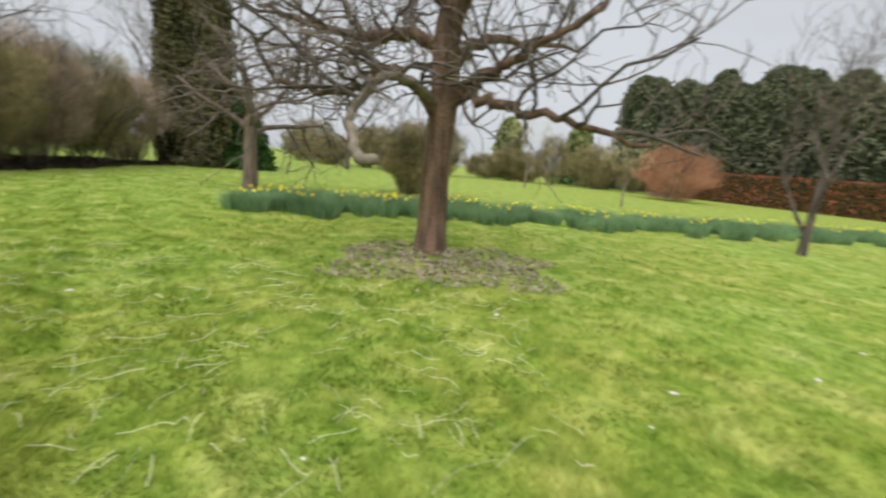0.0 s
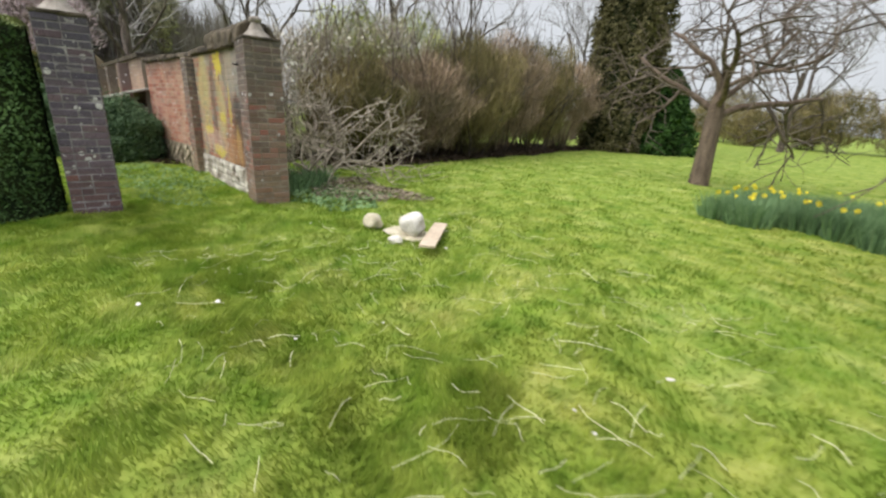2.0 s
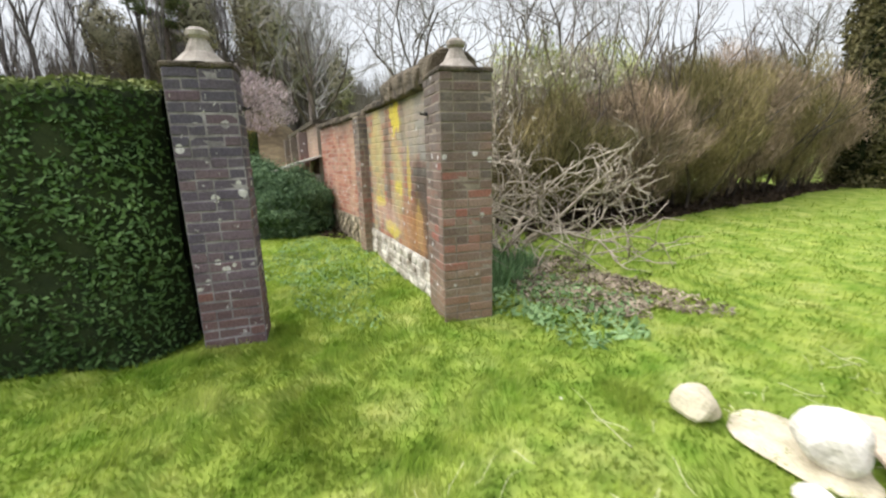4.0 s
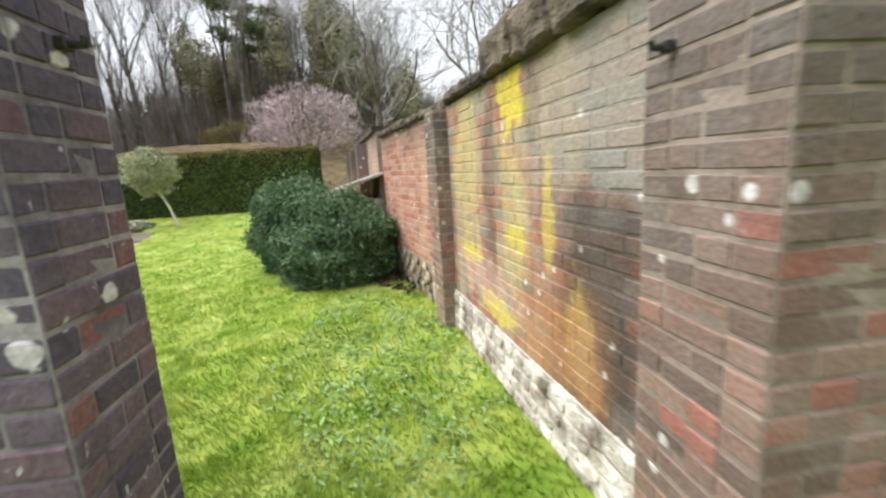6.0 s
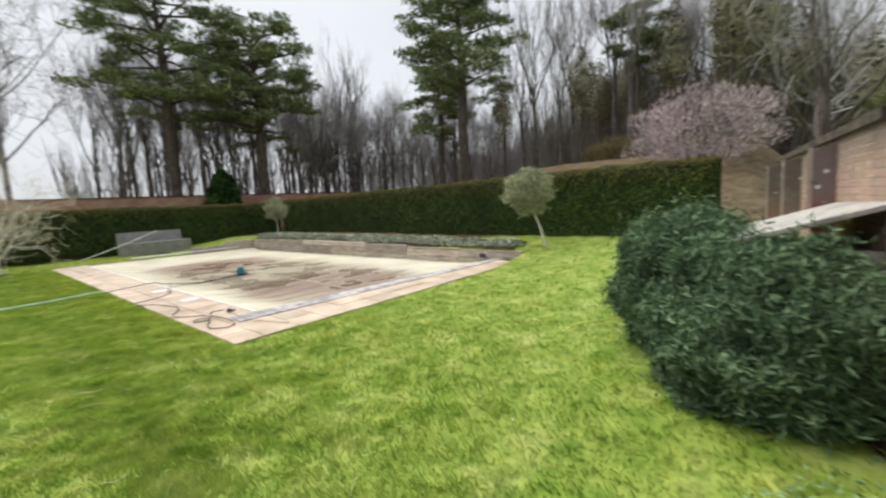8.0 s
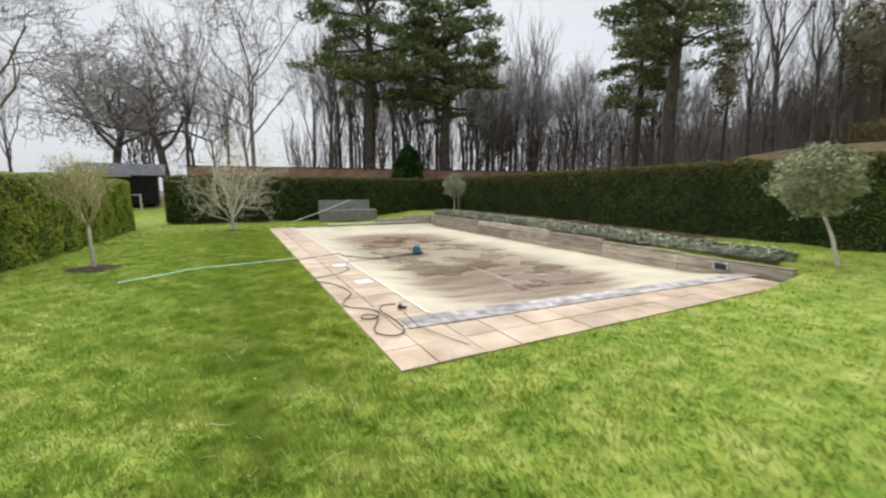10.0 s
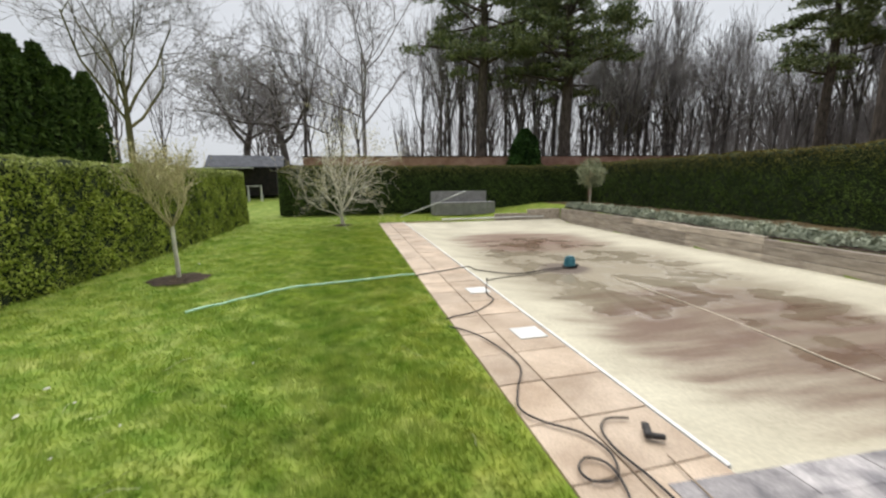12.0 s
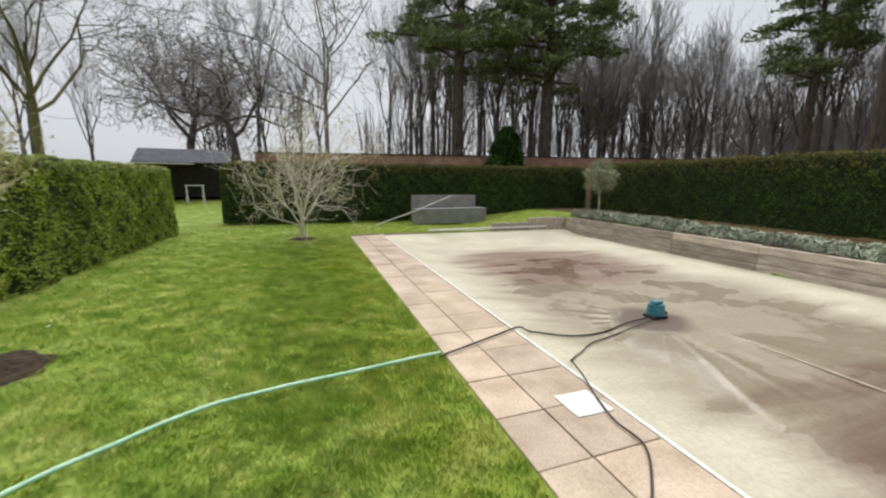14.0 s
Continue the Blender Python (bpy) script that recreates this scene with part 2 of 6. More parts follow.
# centre x, height, half width, half height, softness, strength and colour of the growth and stains on the wall
PATCHES = (
    (-11.05, 1.60, 0.27, 0.75, 0.9, 0.62, (0.54, 0.46, 0.18)),
    (-10.54, 1.45, 0.11, 0.85, 0.8, 0.70, (0.15, 0.095, 0.060)),
    (-10.14, 1.35, 0.20, 0.70, 0.9, 0.55, (0.56, 0.47, 0.20)),
    (-10.14, 1.92, 0.19, 0.23, 0.4, 0.90, (0.66, 0.54, 0.06)),
    (-9.72, 1.36, 0.06, 0.28, 0.9, 0.60, (0.62, 0.50, 0.09)),
    (-9.90, 2.00, 0.10, 0.40, 0.8, 0.6, (0.15, 0.115, 0.08)),
    (-10.98, 0.86, 0.22, 0.06, 0.6, 0.85, (0.66, 0.54, 0.06)),
    (-10.48, 0.55, 0.30, 0.09, 0.5, 0.85, (0.66, 0.54, 0.06)),
    (-10.14, 1.12, 0.10, 0.07, 0.8, 0.75, (0.66, 0.54, 0.06)),
    (-9.45, 0.72, 0.10, 0.24, 0.9, 0.45, (0.58, 0.42, 0.10)),
    (-9.70, 0.62, 0.40, 0.22, 0.9, 0.60, (0.46, 0.23, 0.10)),
    (-10.75, 0.70, 0.70, 0.16, 0.9, 0.45, (0.62, 0.42, 0.36)),
)


def brick_material(name, pink):
    """Old bricks: a tone a brick, lichen, grey algae and lime bloom in patches that follow the wall, under a thin veil
    of painted haze.
    """
    m, n, l, b = shader(name, 0.92, 0.2)
    geo = n.new("ShaderNodeNewGeometry").outputs["Position"]
    rnd = n.new("ShaderNodeObjectInfo").outputs["Random"]
    isl = n.new("ShaderNodeNewGeometry").outputs["Random Per Island"]
    tone = math_node(n, l, "FRACT", math_node(n, l, "ADD", rnd, math_node(n, l, "MULTIPLY", isl, 3.7)), 0.0)
    stops = {
        "pink": [(0.0, (0.27, 0.10, 0.07)), (0.4, (0.42, 0.17, 0.115)), (0.8, (0.50, 0.26, 0.185)), (1.0, (0.38, 0.23, 0.165))],
        "red": [(0.0, (0.17, 0.115, 0.11)), (0.22, (0.35, 0.125, 0.085)), (0.5, (0.42, 0.185, 0.12)), (0.72, (0.36, 0.23, 0.165)), (0.88, (0.25, 0.225, 0.195)), (1.0, (0.13, 0.115, 0.11))],
        "dark": [(0.0, (0.085, 0.070, 0.105)), (0.5, (0.145, 0.110, 0.145)), (0.85, (0.18, 0.118, 0.138)), (1.0, (0.27, 0.115, 0.110))],
        "pier": [(0.0, (0.14, 0.098, 0.084)), (0.35, (0.235, 0.145, 0.118)), (0.7, (0.29, 0.19, 0.15)), (1.0, (0.33, 0.125, 0.10))],
        "mortar": [(0.0, (0.24, 0.19, 0.145)), (1.0, (0.28, 0.225, 0.175))],
        "mortarp": [(0.0, (0.40, 0.26, 0.19)), (1.0, (0.44, 0.29, 0.22))],
    }[pink]
    pink = {"mortar": "red", "mortarp": "pink"}.get(pink, pink)
    col = ramp(n, l, tone, stops)
    sep = n.new("ShaderNodeSeparateXYZ")
    l.new(geo, sep.inputs[0])
    X, Z = sep.outputs["X"], sep.outputs["Z"]
    streak = noise_node(n, l, 1.0, 4, geo, (3.2, 3.2, 0.8))
    blot = noise_node(n, l, 3.1, 5, geo)
    if pink == "red":
        upper = math_node(n, l, "MULTIPLY", rng(n, l, X, -10.15, -9.65), rng(n, l, math_node(n, l, "ADD", Z, math_node(n, l, "MULTIPLY", blot, 0.9)), 1.55, 1.95))
        col = mixc(n, l, math_node(n, l, "MULTIPLY", upper, 0.8), col, (0.30, 0.285, 0.25))
        bloom = rng(n, l, streak, 0.42, 0.62, 0.0, 0.55)
        col = mixc(n, l, math_node(n, l, "MULTIPLY", bloom, rng(n, l, X, -8.9, -9.9)), col, (0.48, 0.40, 0.25))
        edge = noise_node(n, l, 1.7, 5, geo)
        soot = math_node(n, l, "MULTIPLY", rng(n, l, math_node(n, l, "ADD", math_node(n, l, "ABSOLUTE", math_node(n, l, "ADD", X, 9.32), 0), math_node(n, l, "MULTIPLY", edge, 0.9)), 0.92, 0.62), rng(n, l, math_node(n, l, "ADD", Z, math_node(n, l, "MULTIPLY", blot, 0.5)), 1.75, 1.45))
        col = mixc(n, l, math_node(n, l, "MULTIPLY", soot, 0.9), col, (0.055, 0.040, 0.030))
        rust = math_node(n, l, "MULTIPLY", rng(n, l, X, -10.3, -9.8), math_node(n, l, "MULTIPLY", rng(n, l, Z, 1.15, 0.8), rng(n, l, X, -9.1, -9.4)))
        col = mixc(n, l, math_node(n, l, "MULTIPLY", rust, 0.5), col, (0.40, 0.20, 0.085))
        wob = math_node(n, l, "MULTIPLY", math_node(n, l, "SUBTRACT", noise_node(n, l, 4.0, 4, geo, (1.4, 1.4, 0.7)), 0.5), 2.6)
        fine = math_node(n, l, "MULTIPLY", math_node(n, l, "SUBTRACT", noise_node(n, l, 16.0, 5, geo), 0.5), 1.5)

        def patch(cx, cz, rx, rz, soft=0.35):
            """An uneven patch of growth or stain on the wall's face."""
            dx = math_node(n, l, "DIVIDE", math_node(n, l, "ABSOLUTE", math_node(n, l, "SUBTRACT", X, cx), 0), rx)
            dz = math_node(n, l, "DIVIDE", math_node(n, l, "ABSOLUTE", math_node(n, l, "SUBTRACT", Z, cz), 0), rz)
            d = math_node(n, l, "POWER", math_node(n, l, "ADD", math_node(n, l, "POWER", dx, 2.0), math_node(n, l, "POWER", dz, 2.0)), 0.5)
            d = math_node(n, l, "ADD", d, math_node(n, l, "ADD", wob, fine))
            return rng(n, l, d, 1.0 + soft * 0.5, 1.0 - soft * 0.5)

        for cx, cz, rx, rz, soft, much, tint in PATCHES:
            col = mixc(n, l, math_node(n, l, "MULTIPLY", patch(cx, cz, rx, rz, soft), much), col, tint)
    if pink == "pink":
        col = mixc(n, l, rng(n, l, streak, 0.50, 0.68, 0.0, 0.6), col, (0.56, 0.37, 0.26))
        col = mixc(n, l, rng(n, l, math_node(n, l, "ADD", Z, math_node(n, l, "MULTIPLY", blot, 0.7)), 2.0, 2.5, 0.0, 0.7), col, (0.16, 0.13, 0.11))
    if pink in ("pier", "dark"):
        up = rng(n, l, math_node(n, l, "ADD", Z, math_node(n, l, "MULTIPLY", blot, 0.8)), 1.5, 2.2, 0.0, 0.8)
        col = mixc(n, l, up, col, (0.105, 0.092, 0.085) if pink == "pier" else (0.080, 0.070, 0.100))
        low = rng(n, l, math_node(n, l, "ADD", Z, math_node(n, l, "MULTIPLY", blot, 0.5)), 0.95, 0.55, 0.0, 0.55)
        col = mixc(n, l, low, col, (0.27, 0.19, 0.12) if pink == "pier" else (0.16, 0.085, 0.07))
    col = mixc(n, l, rng(n, l, blot, 0.58, 0.70, 0.0, 0.25), col, (0.42, 0.37, 0.31) if pink != "dark" else (0.17, 0.145, 0.165))
    spots = n.new("ShaderNodeTexVoronoi")
    spots.inputs["Scale"].default_value = {"dark": 7.0, "pier": 7.0}.get(pink, 9.0)
    l.new(geo, spots.inputs["Vector"])
    ragged = math_node(n, l, "ADD", spots.outputs["Distance"], math_node(n, l, "MULTIPLY", noise_node(n, l, 22.0, 4, geo), 0.22 if pink == "dark" else 0.1))
    spot = math_node(n, l, "MULTIPLY", rng(n, l, ragged, 0.36 if pink == "dark" else 0.26, 0.31 if pink == "dark" else 0.20), rng(n, l, noise_node(n, l, 2.2, 2, geo), 0.56 if pink == "red" else 0.44, 0.64 if pink == "red" else 0.52))
    if pink == "dark":
        drip = rng(n, l, noise_node(n, l, 1.0, 5, geo, (26, 26, 16)), 0.67, 0.72, 0.0, 0.8)
        spot = math_node(n, l, "MAXIMUM", spot, drip)
    col = mixc(n, l, math_node(n, l, "MULTIPLY", spot, 0.85), col, (0.70, 0.67, 0.68))
    # uneven grey veil over every brick, mutes the reds as haze would
    col = mixc(n, l, rng(n, l, noise_node(n, l, 5.0, 4, geo), 0.3, 0.7, 0.04, 0.10 if pink == "dark" else 0.20), col, (0.27, 0.265, 0.27))
    g = noise_node(n, l, 60.0, 4, geo)
    col = mixc(n, l, 1.0, col, ramp(n, l, g, [(0.3, (0.75, 0.75, 0.75)), (0.7, (1.2, 1.2, 1.2))]), "MULTIPLY")
    l.new(col, b.inputs["Base Color"])
    bump(n, l, b, g, 0.6, 0.008)
    return m


M_BRICK = brick_material("brick_old_red", "red")
M_BRICKP = brick_material("brick_old_pink", "pink")
M_BRICKD = brick_material("brick_blackened", "dark")
M_BRICKG = brick_material("brick_weathered_pier", "pier")
M_MORTARW = brick_material("mortar_stained", "mortar")
M_MORTARP = brick_material("mortar_pinkish", "mortarp")
M_MORTAR = plain("mortar_lime", (0.20, 0.165, 0.125), (0.34, 0.29, 0.22), 5, 0.95, bumps=0.6)
M_MORTARD = plain("mortar_grey", (0.11, 0.096, 0.110), (0.38, 0.35, 0.37), 5, 0.95, bumps=0.6)
M_MORTARG = plain("mortar_brownish", (0.19, 0.155, 0.13), (0.33, 0.275, 0.235), 5, 0.95, bumps=0.6)
M_LIMEWASH = plain("limewash_flaking", (0.16, 0.13, 0.10), (0.80, 0.76, 0.72), 6, 0.9, bumps=0.8, dist=0.02, fine=30)
M_RUBBLEB = plain("rubble_beige", (0.24, 0.19, 0.14), (0.56, 0.49, 0.39), 4, 0.9, per="object", bumps=0.7, dist=0.02)
M_RUBBLE = plain("rubble_whitened", (0.24, 0.20, 0.16), (0.84, 0.80, 0.75), 6, 0.9, per="object", vary=0.6, bumps=0.7, dist=0.02)
M_COPING = plain("coping_mossy", (0.030, 0.026, 0.022), (0.15, 0.125, 0.095), 5, 0.95, bumps=0.9, dist=0.03, per="object")
M_FINIAL = plain("finial_stone", (0.22, 0.19, 0.17), (0.42, 0.38, 0.34), 9, 0.9)
M_YEW = leafy("hedge_leaves", (0.075, 0.140, 0.060), (0.125, 0.208, 0.088), 0.9, contrast=1.4, tips=(1.90, 2.08, (0.25, 0.27, 0.10)))
M_YEWF = leafy("hedge_leaves_far", (0.068, 0.112, 0.028), (0.110, 0.162, 0.038), 0.5, contrast=1.3, tips=(1.75, 2.70, (0.22, 0.165, 0.055)))
M_YEWT = leafy("yew_column_leaves", (0.034, 0.066, 0.018), (0.080, 0.125, 0.032), 0.7)
# near-black cores: the shade between the leaves is put into this colour
M_YEWCORE = plain("foliage_inner_shade", (0.008, 0.016, 0.005), (0.026, 0.038, 0.011), 6, 0.95)
M_HEDGEL = leafy("hedge_leaves_light", (0.205, 0.275, 0.052), (0.375, 0.435, 0.092), 1.2, contrast=1.0, tips=(1.85, 2.15, (0.40, 0.44, 0.17)))
M_BUSH = leafy("bush_needles", (0.055, 0.100, 0.062), (0.175, 0.265, 0.155), 2.2)
M_BARK = plain("bark_reddish", (0.075, 0.049, 0.034), (0.225, 0.145, 0.098), 3, 0.95, stretch=(3, 3, 0.6), bumps=0.9, dist=0.03, fine=24)
M_BARKD = plain("bark_dark", (0.050, 0.042, 0.037), (0.155, 0.125, 0.105), 3, 0.95, stretch=(3, 3, 0.6), bumps=0.8, dist=0.03)
M_BARKG = plain("bark_grey_lichen", (0.10, 0.085, 0.065), (0.27, 0.23, 0.175), 4, 0.95, bumps=0.6)
M_BARKB = plain("bark_brown_grey", (0.085, 0.062, 0.048), (0.22, 0.165, 0.13), 3, 0.95, stretch=(3, 3, 0.6), bumps=0.8, dist=0.03)
# far bark, greyed and lightened: distance haze is put into the colour
M_BARKF = plain("bark_far_hazed", (0.075, 0.068, 0.066), (0.19, 0.172, 0.165), 1.5, 0.95, bumps=0)
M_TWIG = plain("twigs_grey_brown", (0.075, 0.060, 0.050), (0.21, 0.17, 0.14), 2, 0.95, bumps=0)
# far twigs, paler than near ones to carry the haze of distance
M_TWIGFAR = plain("twigs_far_hazed", (0.17, 0.16, 0.16), (0.34, 0.32, 0.32), 0.4, 0.95, bumps=0)
M_BIRCH = plain("birch_twigs_pale", (0.16, 0.145, 0.15), (0.36, 0.33, 0.33), 1, 0.95, bumps=0)
M_TWIGTAN = plain("twigs_tan", (0.34, 0.30, 0.15), (0.64, 0.58, 0.34), 2, 0.95, bumps=0)
M_FARBRICK = plain("brick_far_pink", (0.30, 0.165, 0.125), (0.47, 0.29, 0.23), 1.5, 0.95)
M_PALEBARK = plain("bark_whitish", (0.52, 0.48, 0.40), (0.80, 0.76, 0.68), 5, 0.95, bumps=0.2)
M_SHRUB = leafy("shrub_twigs_olive", (0.095, 0.082, 0.042), (0.33, 0.285, 0.165), 0.8, contrast=1.6)
M_SHRUBP = leafy("shrub_twigs_pinkish", (0.14, 0.105, 0.085), (0.44, 0.345, 0.285), 0.8, contrast=1.5)
M_SHRUBG = leafy("shrub_green_haze", (0.20, 0.23, 0.10), (0.56, 0.60, 0.36), 0.9, contrast=1.5)
M_PALE = plain("branches_pale", (0.20, 0.165, 0.13), (0.54, 0.475, 0.40), 3, 0.95, bumps=0)
M_PINE = leafy("pine_needles", (0.088, 0.118, 0.066), (0.255, 0.298, 0.158), 0.5)
M_BUD = leafy("pale_buds", (0.38, 0.36, 0.20), (0.68, 0.64, 0.42), 0.5)
M_BEECH = leafy("beech_leaves_copper", (0.10, 0.030, 0.018), (0.30, 0.12, 0.065), 0.3)
M_SALMON = leafy("shrub_salmon_twigs", (0.28, 0.13, 0.09), (0.46, 0.25, 0.18), 0.4)
M_BLOSSOM = leafy("blossom_pink", (0.34, 0.27, 0.32), (0.62, 0.53, 0.60), 0.5)
M_OLIVE = leafy("leaves_silver_green", (0.19, 0.21, 0.14), (0.48, 0.51, 0.37), 1.5)
M_LAV = leafy("lavender_grey_green", (0.17, 0.20, 0.16), (0.46, 0.50, 0.42), 2.0)
M_DAFF = leafy("daffodil_leaves", (0.095, 0.180, 0.090), (0.24, 0.37, 0.20), 1.2)
M_PETAL = leafy("daffodil_petals", (0.80, 0.68, 0.04), (0.9, 0.82, 0.12), 3.0)
M_SLAB = plain("paving_buff", (0.36, 0.265, 0.185), (0.60, 0.485, 0.375), 1.7, 0.5, 0.45, per="object", vary=0.45, bumps=0.25, fine=55)
M_JOINT = plain("paving_bed", (0.045, 0.035, 0.028), (0.10, 0.08, 0.06), 8, 0.95)
M_GREYSTONE = plain("coping_grey", (0.22, 0.215, 0.235), (0.56, 0.54, 0.555), 5.5, 0.85, per="object", fine=40)
M_WHITE = plain("white_plastic", (0.66, 0.66, 0.64), (0.80, 0.80, 0.78), 4, 0.5, bumps=0.05)
M_SLEEPER = plain("sleeper_weathered", (0.30, 0.26, 0.22), (0.56, 0.50, 0.43), 2.4, 0.9, stretch=(6, 0.8, 6), per="object", fine=40)
M_SHED = plain("shed_boards", (0.010, 0.008, 0.008), (0.024, 0.018, 0.017), 4, 0.8)
M_ROOF = plain("shed_felt", (0.085, 0.09, 0.105), (0.14, 0.145, 0.165), 3, 0.85)
M_STONEBOX = plain("box_grey_slats", (0.24, 0.235, 0.235), (0.36, 0.35, 0.35), 3, 0.7)
M_BLUE = plain("pump_blue", (0.03, 0.16, 0.21), (0.06, 0.25, 0.31), 8, 0.4, 0.5, bumps=0.05)
M_CORD = plain("cord_brown", (0.22, 0.16, 0.11), (0.36, 0.28, 0.20), 9, 0.8, bumps=0.0)
M_SEAM = plain("seam_cream", (0.50, 0.43, 0.33), (0.66, 0.58, 0.46), 9, 0.8, bumps=0.0)
M_BLACK = plain("rubber_black", (0.016, 0.015, 0.015), (0.05, 0.045, 0.045), 9, 0.6, bumps=0.0)
M_HOSE = plain("hose_mint", (0.36, 0.66, 0.46), (0.58, 0.82, 0.62), 5, 0.45, bumps=0.0)
M_HOSEY = plain("hose_lime", (0.45, 0.55, 0.08), (0.60, 0.68, 0.16), 5, 0.45, bumps=0.0)
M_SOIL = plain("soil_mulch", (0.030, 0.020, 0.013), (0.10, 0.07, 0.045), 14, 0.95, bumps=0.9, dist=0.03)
M_LITTER = leafy("leaf_litter", (0.13, 0.10, 0.08), (0.44, 0.38, 0.32), 2.0, 0.9)
M_PLANK = plain("plank_pinkish", (0.54, 0.43, 0.33), (0.71, 0.60, 0.48), 3, 0.8, fine=30)
M_PALESTONE = plain("stone_pale", (0.50, 0.47, 0.42), (0.76, 0.73, 0.69), 8, 0.85)
M_BEIGESTONE = plain("stone_beige", (0.46, 0.41, 0.30), (0.66, 0.60, 0.47), 8, 0.85)
M_STRAW = leafy("dry_stems", (0.46, 0.48, 0.30), (0.76, 0.75, 0.56), 2.0, 0.9)
M_LEAN = plain("lean_to_roof", (0.26, 0.25, 0.22), (0.48, 0.46, 0.42), 5, 0.85)


def tarp_material():
    """A cream pool cover with brown silt in drifts and a thin wet film."""
    m, n, l, b = shader("pool_cover", 0.75, 0.4)
    geo = n.new("ShaderNodeNewGeometry").outputs["Position"]
    sep = n.new("ShaderNodeSeparateXYZ")
    l.new(geo, sep.inputs[0])
    base = ramp(n, l, noise_node(n, l, 0.8, 4, geo), [(0.3, (0.46, 0.42, 0.32)), (0.7, (0.62, 0.58, 0.45))])

    def blob(cx, cy, rx, ry, edge):
        mp = n.new("ShaderNodeMapping")
        mp.vector_type = "TEXTURE"
        mp.inputs["Location"].default_value = (cx, cy, 0)
        mp.inputs["Scale"].default_value = (rx, ry, 50)
        l.new(geo, mp.inputs[0])
        d = n.new("ShaderNodeVectorMath")
        d.operation = "LENGTH"
        l.new(mp.outputs[0], d.inputs[0])
        wob = math_node(n, l, "MULTIPLY", noise_node(n, l, 1.4, 5, geo, (0.5, 2.0, 1)), edge)
        return rng(n, l, math_node(n, l, "ADD", d.outputs["Value"], wob), 1.0 + edge * 0.5 + 0.12, 0.62 + edge * 0.5)

    silt = blob(-16.8, -12.6, 2.9, 6.8, 0.6)
    col = mixc(n, l, math_node(n, l, "MULTIPLY", silt, 0.95), base, (0.29, 0.245, 0.175))
    streak = rng(n, l, noise_node(n, l, 1.0, 6, geo, (0.55, 3.6, 1)), 0.36, 0.62)
    mud = math_node(n, l, "MULTIPLY", blob(-16.4, -8.9, 2.6, 2.4, 0.6), math_node(n, l, "ADD", math_node(n, l, "MULTIPLY", streak, 0.42), 0.58))
    col = mixc(n, l, math_node(n, l, "MULTIPLY", mud, 0.88), col, (0.150, 0.088, 0.062))
    mud2 = blob(-17.0, -17.2, 2.6, 2.5, 0.7)
    col = mixc(n, l, math_node(n, l, "MULTIPLY", mud2, math_node(n, l, "ADD", math_node(n, l, "MULTIPLY", streak, 0.35), 0.5)), col, (0.175, 0.095, 0.068))
    ring = blob(-15.95, -13.05, 0.62, 0.62, 0.5)
    col = mixc(n, l, math_node(n, l, "MULTIPLY", ring, 0.8), col, (0.09, 0.06, 0.05))
    g = noise_node(n, l, 26.0, 4, geo)
    col = mixc(n, l, 1.0, col, ramp(n, l, g, [(0.3, (0.88, 0.88, 0.88)), (0.7, (1.1, 1.1, 1.1))]), "MULTIPLY")
    l.new(col, b.inputs["Base Color"])
    l.new(rng(n, l, math_node(n, l, "MULTIPLY", silt, noise_node(n, l, 0.9, 3, geo)), 0.40, 0.55, 0.75, 0.16), b.inputs["Roughness"])
    bump(n, l, b, noise_node(n, l, 1.0, 5, geo, (1.2, 7.0, 1)), 0.35, 0.02)
    return m


M_TARP = tarp_material()

# ---- ground ----
def axis(a, b, fine_a, fine_b, step, far):
    out = list(np.arange(fine_a, fine_b + 1e-6, step))
    x, s = fine_b, step
    while x < b:
        s *= far
        x += s
        out.append(min(x, b))
    x, s = fine_a, step
    while x > a:
        s *= far
        x -= s
        out.insert(0, max(x, a))
    return np.array(out)


gx, gy = axis(-420, 420, -28, 6, 0.13, 1.13), axis(-420, 420, -29, 12, 0.13, 1.13)
GX, GY = np.meshgrid(gx, gy)
GZ = ground_z(GX, GY)
ni, nj = len(gy), len(gx)
idx = np.arange(ni * nj).reshape(ni, nj)
quads = np.stack([idx[:-1, :-1], idx[:-1, 1:], idx[1:, 1:], idx[1:, :-1]], -1).reshape(-1, 4)
me = mesh_of("ground", np.stack([GX, GY, GZ], -1).reshape(-1, 3), quads, True)
part("ground", me, M_LAWN, None, "mown green lawn with mossy yellow patches", "structure")


# ---- foliage and branches ----
def cards(points, size, seed, normals=None, lean=0.5, aspect=1.6):
    """One small quad a point, turned at random or near the given normals."""
    r = np.random.default_rng(seed)
    p = np.asarray(points, float)
    n = len(p)
    a = r.normal(size=(n, 3))
    if normals is not None:
        a = normals * (1 - lean) + a * lean
    a /= np.linalg.norm(a, axis=1)[:, None] + 1e-9
    t = r.normal(size=(n, 3))
    t -= (t * a).sum(1)[:, None] * a
    t /= np.linalg.norm(t, axis=1)[:, None] + 1e-9
    b = np.cross(a, t)
    s = size * r.uniform(0.6, 1.4, n)[:, None]
    v = np.stack([p - t * s * aspect * 0.5, p - b * s * 0.35, p + t * s * aspect * 0.5, p + b * s * 0.35], 1).reshape(-1, 3)
    return v, np.arange(n * 4).reshape(n, 4)


